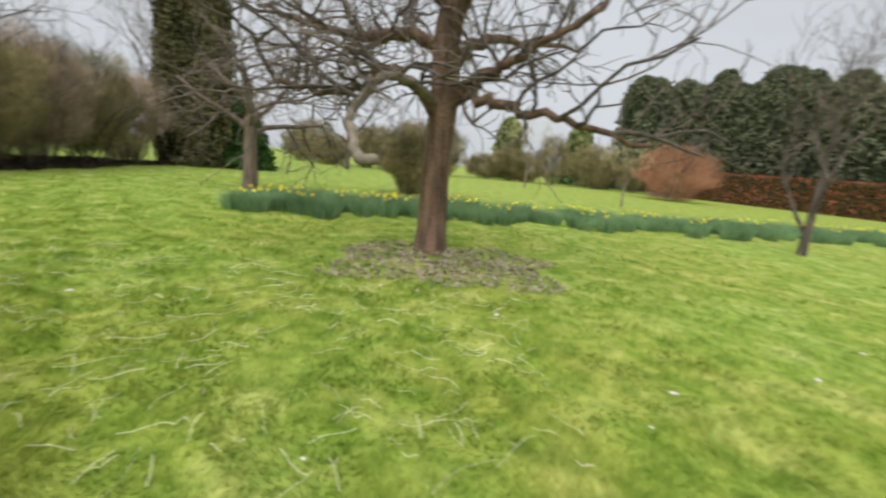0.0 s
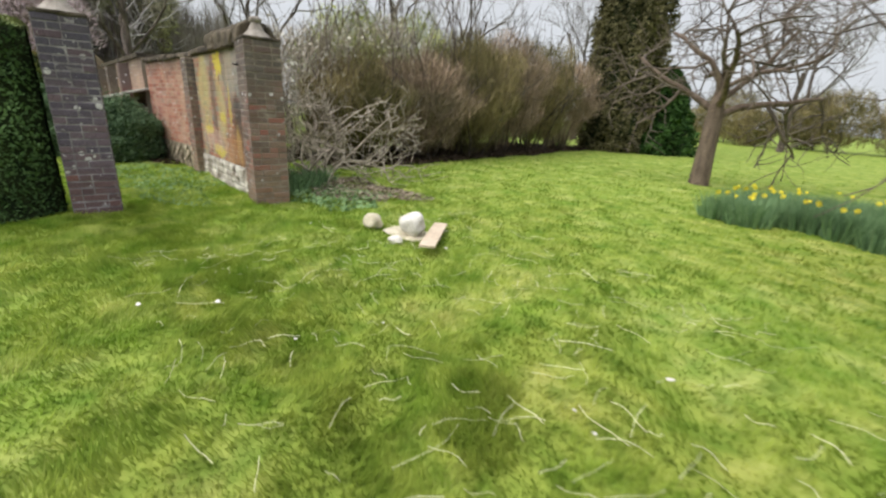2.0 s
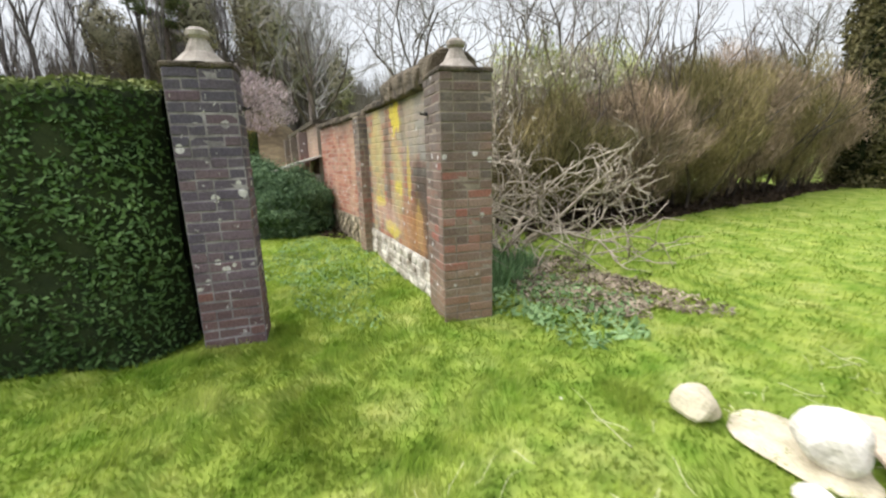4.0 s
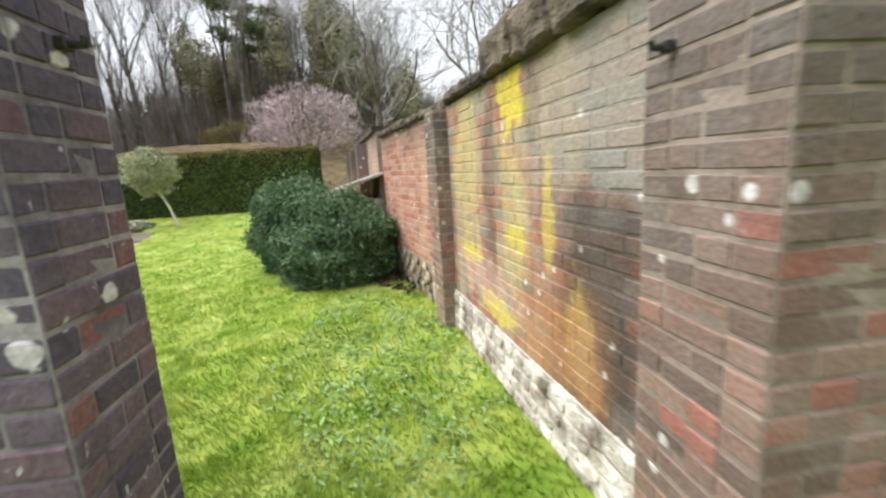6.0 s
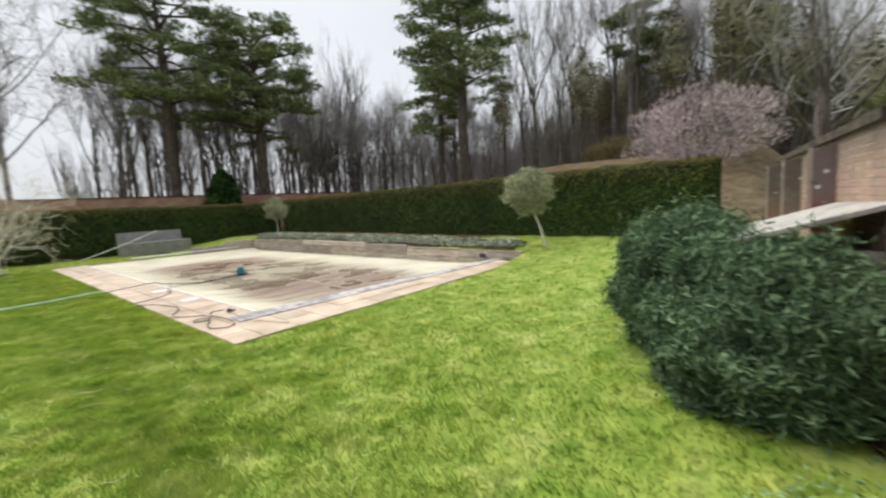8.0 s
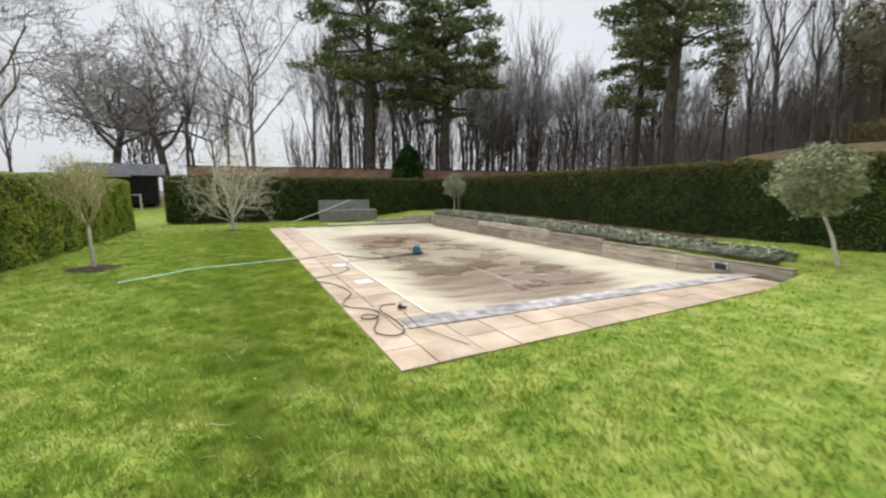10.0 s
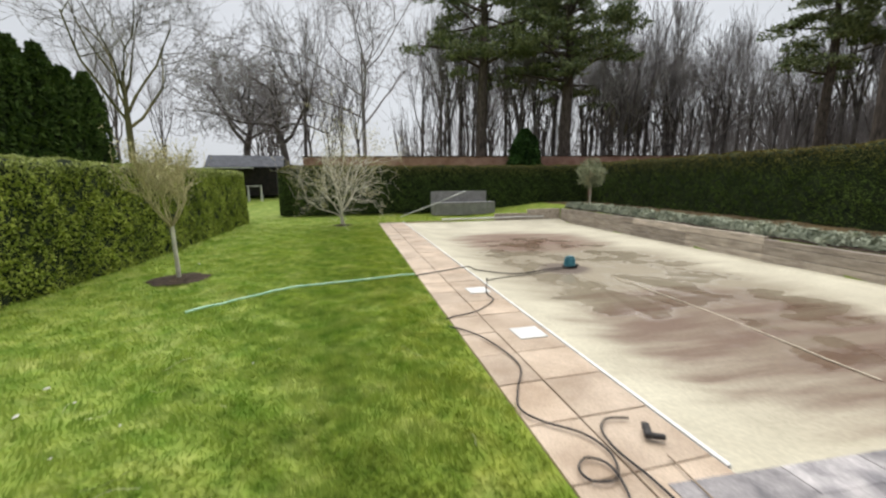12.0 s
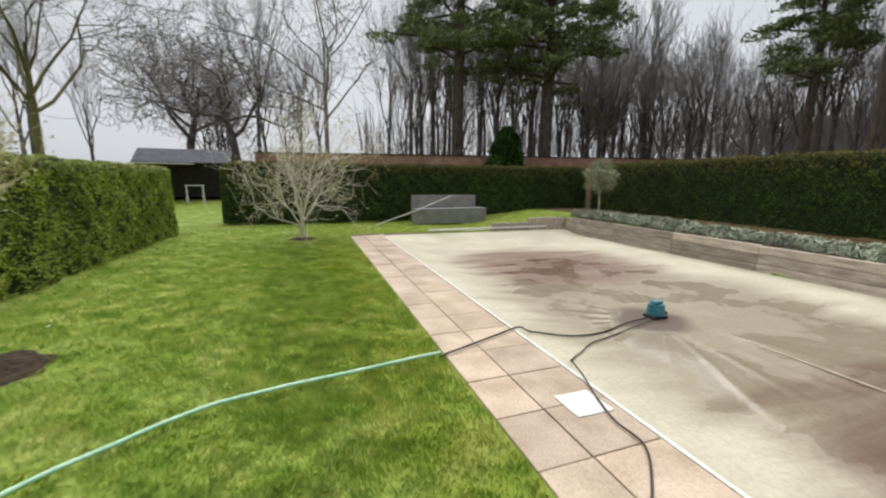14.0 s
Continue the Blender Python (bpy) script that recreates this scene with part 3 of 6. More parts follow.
def blade_mesh(name, x, y, z, h, w, seed, lean=0.35, sweep=None):
    """Upright tapering blades, a triangle each."""
    r = np.random.default_rng(seed)
    n = len(x)
    la = r.uniform(0, 2 * np.pi, n) if sweep is None else sweep + r.normal(0, 0.65, n)
    ang = r.uniform(0, 2 * np.pi, n) if sweep is None else la + np.pi / 2 + r.normal(0, 0.35, n)
    dx, dy = np.cos(ang) * w, np.sin(ang) * w
    ln = r.uniform(0 if sweep is None else 0.4 * lean, lean, n) * h
    v = np.stack([np.stack([x - dx, y - dy, z - 0.01], 1), np.stack([x + dx, y + dy, z - 0.01], 1), np.stack([x + np.cos(la) * ln, y + np.sin(la) * ln, z + h], 1)], 1)
    return mesh_of(name, v.reshape(-1, 3), np.arange(n * 3).reshape(n, 3))


class Tree:
    """Grows limbs by recursion into two sets of tubes: the trunk with its limbs, and the twigs."""

    def __init__(self, seed, twig_level, spread=0.8, up=0.25, wob=0.22, kids=(3, 5), shrink=0.62, thin=0.55, min_r=0.006, sides=6):
        self.r = np.random.default_rng(seed)
        self.wood, self.twigs, self.tips = Tubes(), Tubes(), []
        self.level, self.spread, self.up, self.wob, self.kids, self.shrink, self.thin, self.min_r, self.sides = twig_level, spread, up, wob, kids, shrink, thin, min_r, sides

    def grow(self, p, d, length, radius, level, last, start=0.35, steps=5):
        r = self.r
        pts, q, dd = [np.array(p, float)], np.array(p, float), np.array(d, float)
        for _ in range(steps):
            dd = dd + r.normal(0, self.wob, 3) + np.array([0, 0, self.up * 0.35])
            dd /= np.linalg.norm(dd)
            q = q + dd * length / steps
            pts.append(q.copy())
        tip = max(radius * 0.45, self.min_r * 0.6)
        rad = np.linspace(radius, tip, steps + 1)
        (self.twigs if level >= self.level else self.wood).add(pts, rad, self.sides if level < self.level else 3)
        if level >= last:
            self.tips.append(pts[-1])
            self.tips.append(pts[len(pts) // 2])
            return
        n = int(r.integers(self.kids[0], self.kids[1] + 1))
        for k in range(n):
            f = start + (1 - start) * (k + r.uniform(0.2, 1.0)) / n
            f = min(f, 0.99)
            i = int(f * steps)
            base = pts[i] + (pts[min(i + 1, steps)] - pts[i]) * (f * steps - i)
            ax = pts[min(i + 1, steps)] - pts[i]
            ax /= np.linalg.norm(ax) + 1e-9
            side = r.normal(size=3)
            side -= side @ ax * ax
            side /= np.linalg.norm(side) + 1e-9
            nd = ax * (1 - 0.45 * self.spread) + side * self.spread
            nd /= np.linalg.norm(nd)
            self.grow(base, nd, length * self.shrink * r.uniform(0.75, 1.2), max(radius * self.thin * (1.15 - 0.4 * f), self.min_r), level + 1, last, 0.2, max(3, steps - 1))


def tree_parts(t, parent, bark, twig, trunk_label="", twig_label=""):
    part("trunk", t.wood.mesh("trunk"), bark, parent, trunk_label)
    if t.twigs.v:
        part("crown", t.twigs.mesh("twigs", False), twig, parent, twig_label)


def blob_points(n, seed, centre, radii, shell=0.55):
    r = np.random.default_rng(seed)
    d = r.normal(size=(n, 3))
    d /= np.linalg.norm(d, axis=1)[:, None]
    rad = r.uniform(shell ** 3, 1.0, n) ** (1 / 3)
    lump = 1 + 0.13 * np.sin(d[:, 0] * 7 + seed) * np.sin(d[:, 1] * 6 + 1) + 0.1 * np.sin(d[:, 2] * 9 + seed * 2)
    return np.asarray(centre) + d * (rad * lump)[:, None] * np.asarray(radii), d


# ---- hedges: a body coloured as inner shade under a skin of small leaves ----
def hedge(name, label, path, width, z0, z1, mat, seed, leaf=0.05, density=260, kind="", group="", round_ends=0.35, top_lean=0.06):
    """A clipped hedge along a polyline, with rounded shoulders."""
    root = thing(name, label, "hedge", (path[0][0], path[0][1], 0), 0, group)
    o = np.array([path[0][0], path[0][1]])
    pts = np.array(path, float) - o
    seg = np.hypot(*np.diff(pts, axis=0).T)
    cum = np.r_[0, np.cumsum(seg)]
    total = cum[-1]
    prof_n = 14

    def surf(s, a):
        """s along 0..total, a across 0..1 from one foot over the top to the other."""
        x, y = np.interp(s, cum, pts[:, 0]), np.interp(s, cum, pts[:, 1])
        x2, y2 = np.interp(s + 0.02, cum, pts[:, 0]), np.interp(s + 0.02, cum, pts[:, 1])
        x1, y1 = np.interp(s - 0.02, cum, pts[:, 0]), np.interp(s - 0.02, cum, pts[:, 1])
        tx, ty = x2 - x1, y2 - y1
        ln = np.hypot(tx, ty) + 1e-9
        nx, ny = -ty / ln, tx / ln
        g0 = ground_z(x + o[0], y + o[1], False) if z0 is None else z0
        h = z1 - g0
        across = 2 * h + width
        q = a * across
        c = np.where(q < h, -width / 2, np.where(q > h + width, width / 2, q - h - width / 2))
        zz = np.where(q < h, q, np.where(q > h + width, across - q, h))
        side = np.where(q < h, -1.0, np.where(q > h + width, 1.0, 0.0))
        edge = np.minimum(np.minimum(s, total - s) / round_ends, 1.0)
        pinch = np.sqrt(np.clip(1 - (1 - edge) ** 2, 0.02, 1))
        c = c * pinch * (1 - top_lean * zz / h)
        corner = np.exp(-((np.abs(q - h) / 0.12) ** 2)) + np.exp(-((np.abs(q - h - width) / 0.12) ** 2))
        zz = zz - 0.035 * corner
        bump_ = 0.045 * wave(s * 1.0 + seed, q, 0.30) + 0.025 * wave(s + 5, q + seed, 0.12) + 0.03 * wave(s + 9, q, 0.9)
        zz = zz * (1 - (0.13 if round_ends > 0.6 else 0.02) * (1 - pinch))
        c = c + side * bump_ + side * 0.02
        zz = zz + (side == 0) * bump_
        return np.stack([x + nx * c, y + ny * c, g0 + zz], -1), np.stack([nx * side, ny * side, (side == 0) * 1.0], -1)

    ns = max(6, int(total / 0.22))
    S, A = np.meshgrid(np.linspace(0, total, ns), np.linspace(0, 1, 26))
    body, _ = surf(S, A)
    shrink = body.copy()
    idx2 = np.arange(S.size).reshape(S.shape)
    q2 = np.stack([idx2[:-1, :-1], idx2[:-1, 1:], idx2[1:, 1:], idx2[1:, :-1]], -1).reshape(-1, 4)
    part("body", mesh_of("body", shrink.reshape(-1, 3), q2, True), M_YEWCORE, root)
    r = np.random.default_rng(seed)
    area = total * (2 * (z1 - (z0 or 0.2)) + width)
    n = int(area * density)
    s, a = r.uniform(0, total, n), r.uniform(0, 1, n)
    p, nn = surf(s, a)
    p = p + nn * r.uniform(-0.01, leaf * 0.7, n)[:, None]
    v, f = cards(p, leaf, seed, nn, 0.55)
    part("foliage", mesh_of("leaves", v, f), mat, root)
    return root


# ---- brick walls ----
BRICK_MESHES = []
for k in range(4):
    bm = box_bm(0.209 + 0.004 * (k % 3), 0.035, 0.067 + 0.003 * (k % 2), 0.005)
    for v in bm.verts:
        v.co += Vector((R.uniform(-1, 1), R.uniform(-1, 1), R.uniform(-1, 1))) * 0.0022
    me = bpy.data.meshes.new("brick")
    bm.to_mesh(me)
    bm.free()
    BRICK_MESHES.append(me)
COURSE = 0.0795


def brick_sheet(parent, mat, a, b, z0, z1, seed, proud=0.003, unit=0.222, limit=300):
    """Courses of single bricks on the upright face from a to b (left to right as one looks at it)."""
    r = random.Random(seed)
    a, b = Vector((*a, 0)), Vector((*b, 0))
    run = (b - a).length
    if run <= 0.7:
        unit = run / max(1, round(run / 0.222))
    t = (b - a).normalized()
    outward = Vector((t.y, -t.x, 0))
    rz = math.degrees(math.atan2(t.y, t.x))
    loose = []
    for c in range(int((z1 - z0) / COURSE + 0.4)):
        z = z0 + c * COURSE
        x = -unit * 0.5 * (c % 2) if run > 0.7 else 0.0
        while x < run - 0.02:
            header = r.random() < (0.30 if run > 0.7 else 0.42)
            ln = unit / 2 if header else unit
            lo, hi = max(x, 0.0), min(x + ln, run)
            if c % 2 and run <= 0.7 and x == 0:
                hi = min(unit / 2, run)
                ln = hi
            x += ln
            if hi - lo < 0.04:
                continue
            mid = a + t * (lo + hi) / 2 + outward * (proud - 0.0175 + r.uniform(-0.0025, 0.0035))
            m = pose(mid.x, mid.y, z + 0.004 + r.uniform(-0.002, 0.002), 0, r.uniform(-0.6, 0.6), rz) @ Matrix.Diagonal(((hi - lo - 0.009) / 0.211, 1, 1, 1))
            loose.append(m)
    for m in loose[:limit]:
        ob = new("brick", BRICK_MESHES[r.randrange(4)])
        if ob.data.materials and ob.data.materials[0] != mat or not ob.data.materials:
            if not ob.data.materials:
                ob.data.materials.append(mat)
            ob.material_slots[0].link = "OBJECT"
            ob.material_slots[0].material = mat
        ob.parent = parent
        ob.matrix_basis = m
    if loose[limit:]:
        vs, fs, k = [], [], 0
        src = BRICK_MESHES[0]
        co = np.array([v.co[:] for v in src.vertices])
        tri = [tuple(p.vertices) for p in src.polygons]
        for m in loose[limit:]:
            mm = np.array(m)
            vs.append(co @ mm[:3, :3].T + mm[:3, 3])
            fs += [[i + k for i in f] for f in tri]
            k += len(co)
        me = bpy.data.meshes.new("far_bricks")
        me.from_pydata(np.concatenate(vs).tolist(), [], fs)
        part("far_bricks", me, mat, parent, "", "stuff")


def prism(name, corners, z0, z1, mat, parent, label="", kind="", bev=0.0):
    bm = bmesh.new()
    lo = [bm.verts.new((x, y, z0)) for x, y in corners]
    hi = [bm.verts.new((x, y, z1)) for x, y in corners]
    bm.faces.new(lo[::-1])
    bm.faces.new(hi)
    n = len(lo)
    for i in range(n):
        bm.faces.new((lo[i], lo[(i + 1) % n], hi[(i + 1) % n], hi[i]))
    bmesh.ops.recalc_face_normals(bm, faces=bm.faces)
    if bev:
        bmesh.ops.bevel(bm, geom=list(bm.edges), offset=bev, segments=1, affect="EDGES")
    return part(name, bm, mat, parent, label, kind)


def rock(name, at, size, mat, parent, seed, label="", subdiv=2):
    bm = bmesh.new()
    bmesh.ops.create_icosphere(bm, subdivisions=subdiv, radius=0.5)
    for v in bm.verts:
        k = 1 + 0.35 * noise.noise(v.co * 2.2 + Vector((seed * 3.1, 0, 0)))
        c = v.co * k
        v.co = Vector((at[0] + c.x * size[0], at[1] + c.y * size[1], at[2] + c.z * size[2]))
    return part(name, bm, mat, parent, label)


def wall_y(x):
    return 3.056 + 0.103 * x


def build_bay(name, label, xa, xb, ya, yb, z1, mat, seed, plinth_h, foot, wash, flat):
    """A stretch of garden wall from (xa, ya), near, to (xb, yb), with rubble foot, bricks and capping."""
    root = tagged(new(name), label, "", "", "structure")
    prism("core", [(xa, ya), (xa, ya + 0.34), (xb, yb + 0.34), (xb, yb)], -0.1, z1, M_MORTARP if mat == M_BRICKP else M_MORTARW, root)
    brick_sheet(root, mat, (xb, yb), (xa, ya), plinth_h, z1, seed)
    r = random.Random(seed + 5)
    run = math.hypot(xb - xa, yb - ya)
    tx, ty = (xb - xa) / run, (yb - ya) / run
    prism("plinth", [(xa - 0.004, ya - 0.014), (xa, ya - 0.001), (xb, yb - 0.001), (xb + 0.004, yb - 0.014)], -0.1, plinth_h, wash, root)
    z = 0.0
    while z < plinth_h - 0.03:
        hgt = r.uniform(0.07, 0.12)
        s = r.uniform(-0.1, 0)
        while s < run:
            w = r.uniform(0.10, 0.26) * flat
            rock("stone", (xa + tx * (s + w / 2), ya + ty * (s + w / 2) + 0.004 - 0.01 * (1 - z), z + hgt / 2), (w * 1.4, 0.052 if flat == 1.0 else 0.034, hgt * 1.55), foot, root, r.random() * 50, "", 1)
            s += w
        z += hgt
    s = 0.0
    while s < run - 0.05:
        w = min(r.uniform(0.28, 0.5), run - s)
        cx, cy = xa + tx * (s + w / 2), ya + ty * (s + w / 2) + 0.17
        lift = 0.13 if (xa > -9 and s < 1.65) else 0.01
        bm = box_bm(w - 0.012, 0.50 if lift > 0.1 else 0.46, (0.085 if lift > 0.1 else 0.055) + lift + r.uniform(-0.012, 0.02), 0.02)
        bmesh.ops.subdivide_edges(bm, edges=list(bm.edges), cuts=4, use_grid_fill=True)
        for v in bm.verts:
            v.co += noise.noise_vector(v.co * 9 + Vector((s * 3, seed, 0))) * 0.034
            if v.co.z > 0.05:
                v.co.z += (0.09 if lift > 0.1 else 0.04) * (1 - (v.co.y / 0.25) ** 2)
        ob = part("capping_stone", bm, M_COPING, root)
        ob.matrix_basis = pose(cx, cy, z1 + 0.002, r.uniform(-2, 2), r.uniform(-1.5, 1.5), math.degrees(math.atan2(ty, tx)))
        s += w
    return root


def buttress(xa, xb, proj, z1, mat, seed, base_y):
    root = tagged(new("buttress"), "brick buttress standing against the garden wall", "", "", "structure")
    ya, yb = base_y(xa), base_y(xb)
    prism("core", [(xa, ya), (xb, yb), (xb, yb - proj), (xa, ya - proj)], -0.1, z1 - 0.01, M_MORTAR, root)
    brick_sheet(root, mat, (xb, yb - proj), (xa, ya - proj), 0, z1, seed)
    brick_sheet(root, mat, (xa, ya - proj), (xa, ya), 0, z1, seed + 1)
    return root


def pier(label, x0, x1, y0, y1, z1, mat, mortar, seed, sides):
    """A square gate pier with a stone ball finial."""
    root = tagged(new("gate_pier"), label, "gate pier", "gate piers", "structure")
    prism("core", [(x0, y0), (x1, y0), (x1, y1), (x0, y1)], -0.1, z1, mortar, root)
    faces = {"E": ((x1, y0), (x1, y1)), "S": ((x0, y0), (x1, y0)), "N": ((x1, y1), (x0, y1)), "W": ((x0, y1), (x0, y0))}
    for k in sides:
        brick_sheet(root, mat, *faces[k], 0.0, z1, seed + ord(k))
    cx, cy = (x0 + x1) / 2, (y0 + y1) / 2
    ob = part("capping_slab", box_bm(x1 - x0 + 0.025, y1 - y0 + 0.025, 0.05, 0.015), M_COPING, root)
    ob.matrix_basis = pose(cx, cy, z1 + 0.002)
    bm = bmesh.new()
    prof = [(0.20, 0), (0.17, 0.03), (0.105, 0.09), (0.07, 0.16), (0.058, 0.185), (0.08, 0.205), (0.082, 0.235), (0.05, 0.262), (0.0, 0.27)]
    rings = []
    for rr, zz in prof:
        rings.append([bm.verts.new((rr * math.cos(i * math.pi / 6), rr * math.sin(i * math.pi / 6), zz)) for i in range(12)] if rr else [bm.verts.new((0, 0, zz))])
    for a, b in zip(rings, rings[1:]):
        for i in range(12):
            bm.faces.new((a[i], a[(i + 1) % 12], b[(i + 1) % 12], b[i]) if len(b) > 1 else (a[i], a[(i + 1) % 12], b[0]))
    ob = part("finial", bm, M_FINIAL, root, "small weathered stone finial")
    ob.matrix_basis = pose(cx, cy, z1 + 0.05)
    return root


PIN_Y = lambda x: 1.80 + 0.205 * (x + 12.2)
build_bay("wall_1", "old red brick garden wall streaked with yellow lichen, rubble foot", -8.85, -11.56, wall_y(-8.85), wall_y(-11.56), 2.10, M_BRICK, 3, 0.40, M_RUBBLE, M_LIMEWASH, 1.0)
build_bay("wall_2", "pinkish brick bay of the garden wall with rubble foot", -11.75, -14.7, PIN_Y(-11.75), PIN_Y(-14.7), 2.10, M_BRICKP, 4, 0.46, M_RUBBLEB, M_MORTAR, 1.7)
buttress(-11.56, -11.92, 0.13, 2.09, M_BRICKG, 21, wall_y)
pier("brownish brick gate pier with dark mossy top", -8.92, -8.44, 2.04, 2.50, 2.13, M_BRICKG, M_MORTARG, 31, "ESNW")
pier("blackened brick gate pier with white lichen spots", -8.96, -8.60, 0.06, 0.52, 2.13, M_BRICKD, M_MORTARD, 41, "ENW")
root = tagged(new("wall_3"), "paler far stretch of the garden wall", "", "", "structure")
prism("core", [(-14.9, 1.22), (-14.9, 1.6), (-21.6, 0.8), (-21.6, 0.42)], -0.1, 2.22, M_MORTARW, root)
brick_sheet(root, M_MORTARP, (-21.6, 0.42), (-14.9, 1.22), 0.0, 2.2, 55, limit=0)
for k in range(3):
    bx = -16.6 - k * 2.3
    by = 1.22 + (bx + 14.9) * 0.1194
    prism("buttress", [(bx, by), (bx - 0.35, by - 0.04), (bx - 0.35, by - 0.26), (bx, by - 0.22)], 0, 2.15, M_BRICKG, root)
prism("capping", [(-14.9, 1.15), (-14.9, 1.68), (-21.7, 0.87), (-21.7, 0.35)], 2.22, 2.31, M_COPING, root)

for hx_, hy_, hz_, hr_ in ((-8.82, 0.525, 1.87, 0), (-8.80, 2.03, 1.83, 180)):
    hook = thing("iron_hook", "rusty black iron gate hook fixed in the brick pier", "hook", (hx_, hy_, hz_), hr_, "gate hooks")
    part("plate", box_bm(0.035, 0.03, 0.03, 0.004, (0, 0.012, 0)), M_BLACK, hook)
    t = Tubes()
    t.add([(0, 0.0, 0.015), (0, 0.035, 0.014), (0.0, 0.055, 0.012), (0, 0.060, 0.030)], [0.011, 0.011, 0.010, 0.009], 6)
    part("pin", t.mesh("pin"), M_BLACK, hook)

# lean-to against the wall
lean = thing("lean_to", "low lean-to shed with a sloping pale roof behind a bush", "shed", (-15.6, 0.65, 0))
prism("wall", [(-0.55, 0.55), (-0.45, 0.55), (-0.45, -0.5), (-0.55, -0.45)], 0, 1.13, M_MORTAR, lean)
prism("side_wall", [(0.62, 0.62), (0.7, 0.62), (0.52, -0.5), (0.44, -0.45)], 0, 1.13, M_RUBBLE, lean)
bm = box_bm(1.9, 1.22, 0.05, 0.008)
ob = part("roof", bm, M_LEAN, lean)
ob.matrix_basis = pose(0.0, 0.03, 1.345, 16.5, 0, 1.5)

# ---- hedges ----
hedge("clipped_hedge", "dense dark green clipped yew hedge beside the brick gate pier", [(-8.88, -0.02), (-9.0, -1.8), (-9.1, -3.6)], 0.78, 0.0, 2.06, M_YEW, 1, 0.032, 1900)
hedge("clipped_hedge", "long dark green clipped hedge behind the lavender bed", [(-24.0, -0.9), (-24.5, -8.7), (-25.6, -26.0)], 1.2, 0.42, 2.62, M_YEWF, 2, 0.042, 700)
hedge("clipped_hedge", "dark green clipped hedge at the far end of the lawn", [(-8.3, -27.6), (-16, -27.6), (-25.2, -26.6)], 1.3, 0.05, 2.5, M_YEWF, 3, 0.042, 650, round_ends=0.7)
hedge("clipped_hedge", "mid-green clipped hedge bordering the lawn, rounded end", [(-5.1, -9.0), (-5.5, -11.7), (-6.15, -17.0), (-6.65, -25.3)], 1.7, 0.0, 2.16, M_HEDGEL, 4, 0.042, 1400, round_ends=1.7)

# ---- pool: paving, coping, cover, sleepers ----
pool = tagged(new("pool_paving"), "buff square paving slabs round an emptied pool", "paving", "", "structure")
NS = 28


def piece(name, u0, u1, v0, v1, z0, z1, mat, parent, gap=0.005, label="", kind="", skew=False):
    def skewed(u, v):
        return P(u, v - (0.055 * (u - 0.5) * min(v, 1.6) / 1.12 if skew else 0.0))[:2]
    c = [skewed(u0 + gap, v0 + gap), skewed(u1 - gap, v0 + gap), skewed(u1 - gap, v1 - gap), skewed(u0 + gap, v1 - gap)]
    return prism(name, c, z0, z1, mat, parent, label, kind, 0.003)


prism("bed", [P(0.02, 0.02)[:2], P(1.03, 0.02)[:2], P(1.03, 17.5)[:2], P(0.02, 17.5)[:2]], -0.3, 0.008, M_JOINT, pool)
prism("bed", [P(1.03, 0.02)[:2], P(8.25, 0.02)[:2], P(8.25, 0.95)[:2], P(1.03, 1.45)[:2]], -0.3, 0.008, M_JOINT, pool)
vv = [0.0, 0.55] + [1.12 + 0.615 * k for k in range(27)]
for a, b in zip(vv, vv[1:]):
    for u0, u1 in ((0.0, 0.43), (0.43, 1.03)):
        piece("slab", u0, u1, a, b, -0.02, 0.022 + R.uniform(-0.003, 0.003), M_SLAB, pool, 0.006)
cols = [1.03] + [1.52 + 0.59 * k for k in range(12)]
for a, b in zip(cols, cols[1:]):
    for v0, v1 in ((0.0, 0.55), (0.55, 1.10)):
        piece("slab", a, b, v0, v1, -0.02, 0.022 + R.uniform(-0.003, 0.003), M_SLAB, pool, 0.006, skew=True)
cop = tagged(new("pool_coping"), "worn grey stone coping along the near edge of the pool", "coping", "", "structure")
for k in range(13):
    piece("coping_stone", 0.55 + 0.61 * k, 0.55 + 0.61 * (k + 1), 1.10, 1.34, -0.16, 0.036, M_GREYSTONE, cop, 0.004, skew=True)
    piece("coping_stone", 0.55 + 0.59 * k + 0.2 * (k > 0), 0.55 + 0.59 * (k + 1) + 0.2, 1.34, 1.60, -0.16, 0.029, M_GREYSTONE, cop, 0.004, skew=True)
trim = thing("edging_strip", "thin white plastic edging strip along the pool paving", "edging", P(1.1, 1.6))
ob = piece("strip", 1.03, 1.075, 1.62, 17.4, -0.16, 0.026, M_WHITE, None)
ob.parent = trim
ob.matrix_basis = Matrix.Translation(-Vector(P(1.1, 1.6)))
ob = thing("edging_pole", "long white pole lying along the far edge of the pool", "pole", P(2.7, 17.42, 0.05))
bm = box_bm(4.9, 0.07, 0.06, 0.01)
q = part("pole", bm, M_WHITE, ob)
q.matrix_basis = pose(-2.5, 0, 0, 0, 0, 1.1)
tu = np.linspace(1.06, 9.2, 170)
tv = np.linspace(0.92, 17.6, 340)
TU, TV = np.meshgrid(tu, tv)
TX, TY, _ = P(TU, TV)
rim = np.minimum(np.minimum(smooth01((TU - 1.08) / 1.3), smooth01((TV - 1.2) / 1.0)), smooth01((17.5 - TV) / 1.2))
TZ = -0.045 - 0.13 * rim + 0.010 * wave(TX * 1.0, TY * 0.5, 0.35) * rim
px_, py_ = TX + 16.1, TY + 13.1
pr_, pa_ = np.hypot(px_, py_), np.arctan2(py_, px_)
crease = np.maximum(0, np.sin(pa_ * 23 + 2.2 * np.sin(pr_ * 0.8) + 1.5 * np.sin(pa_ * 5))) ** 3
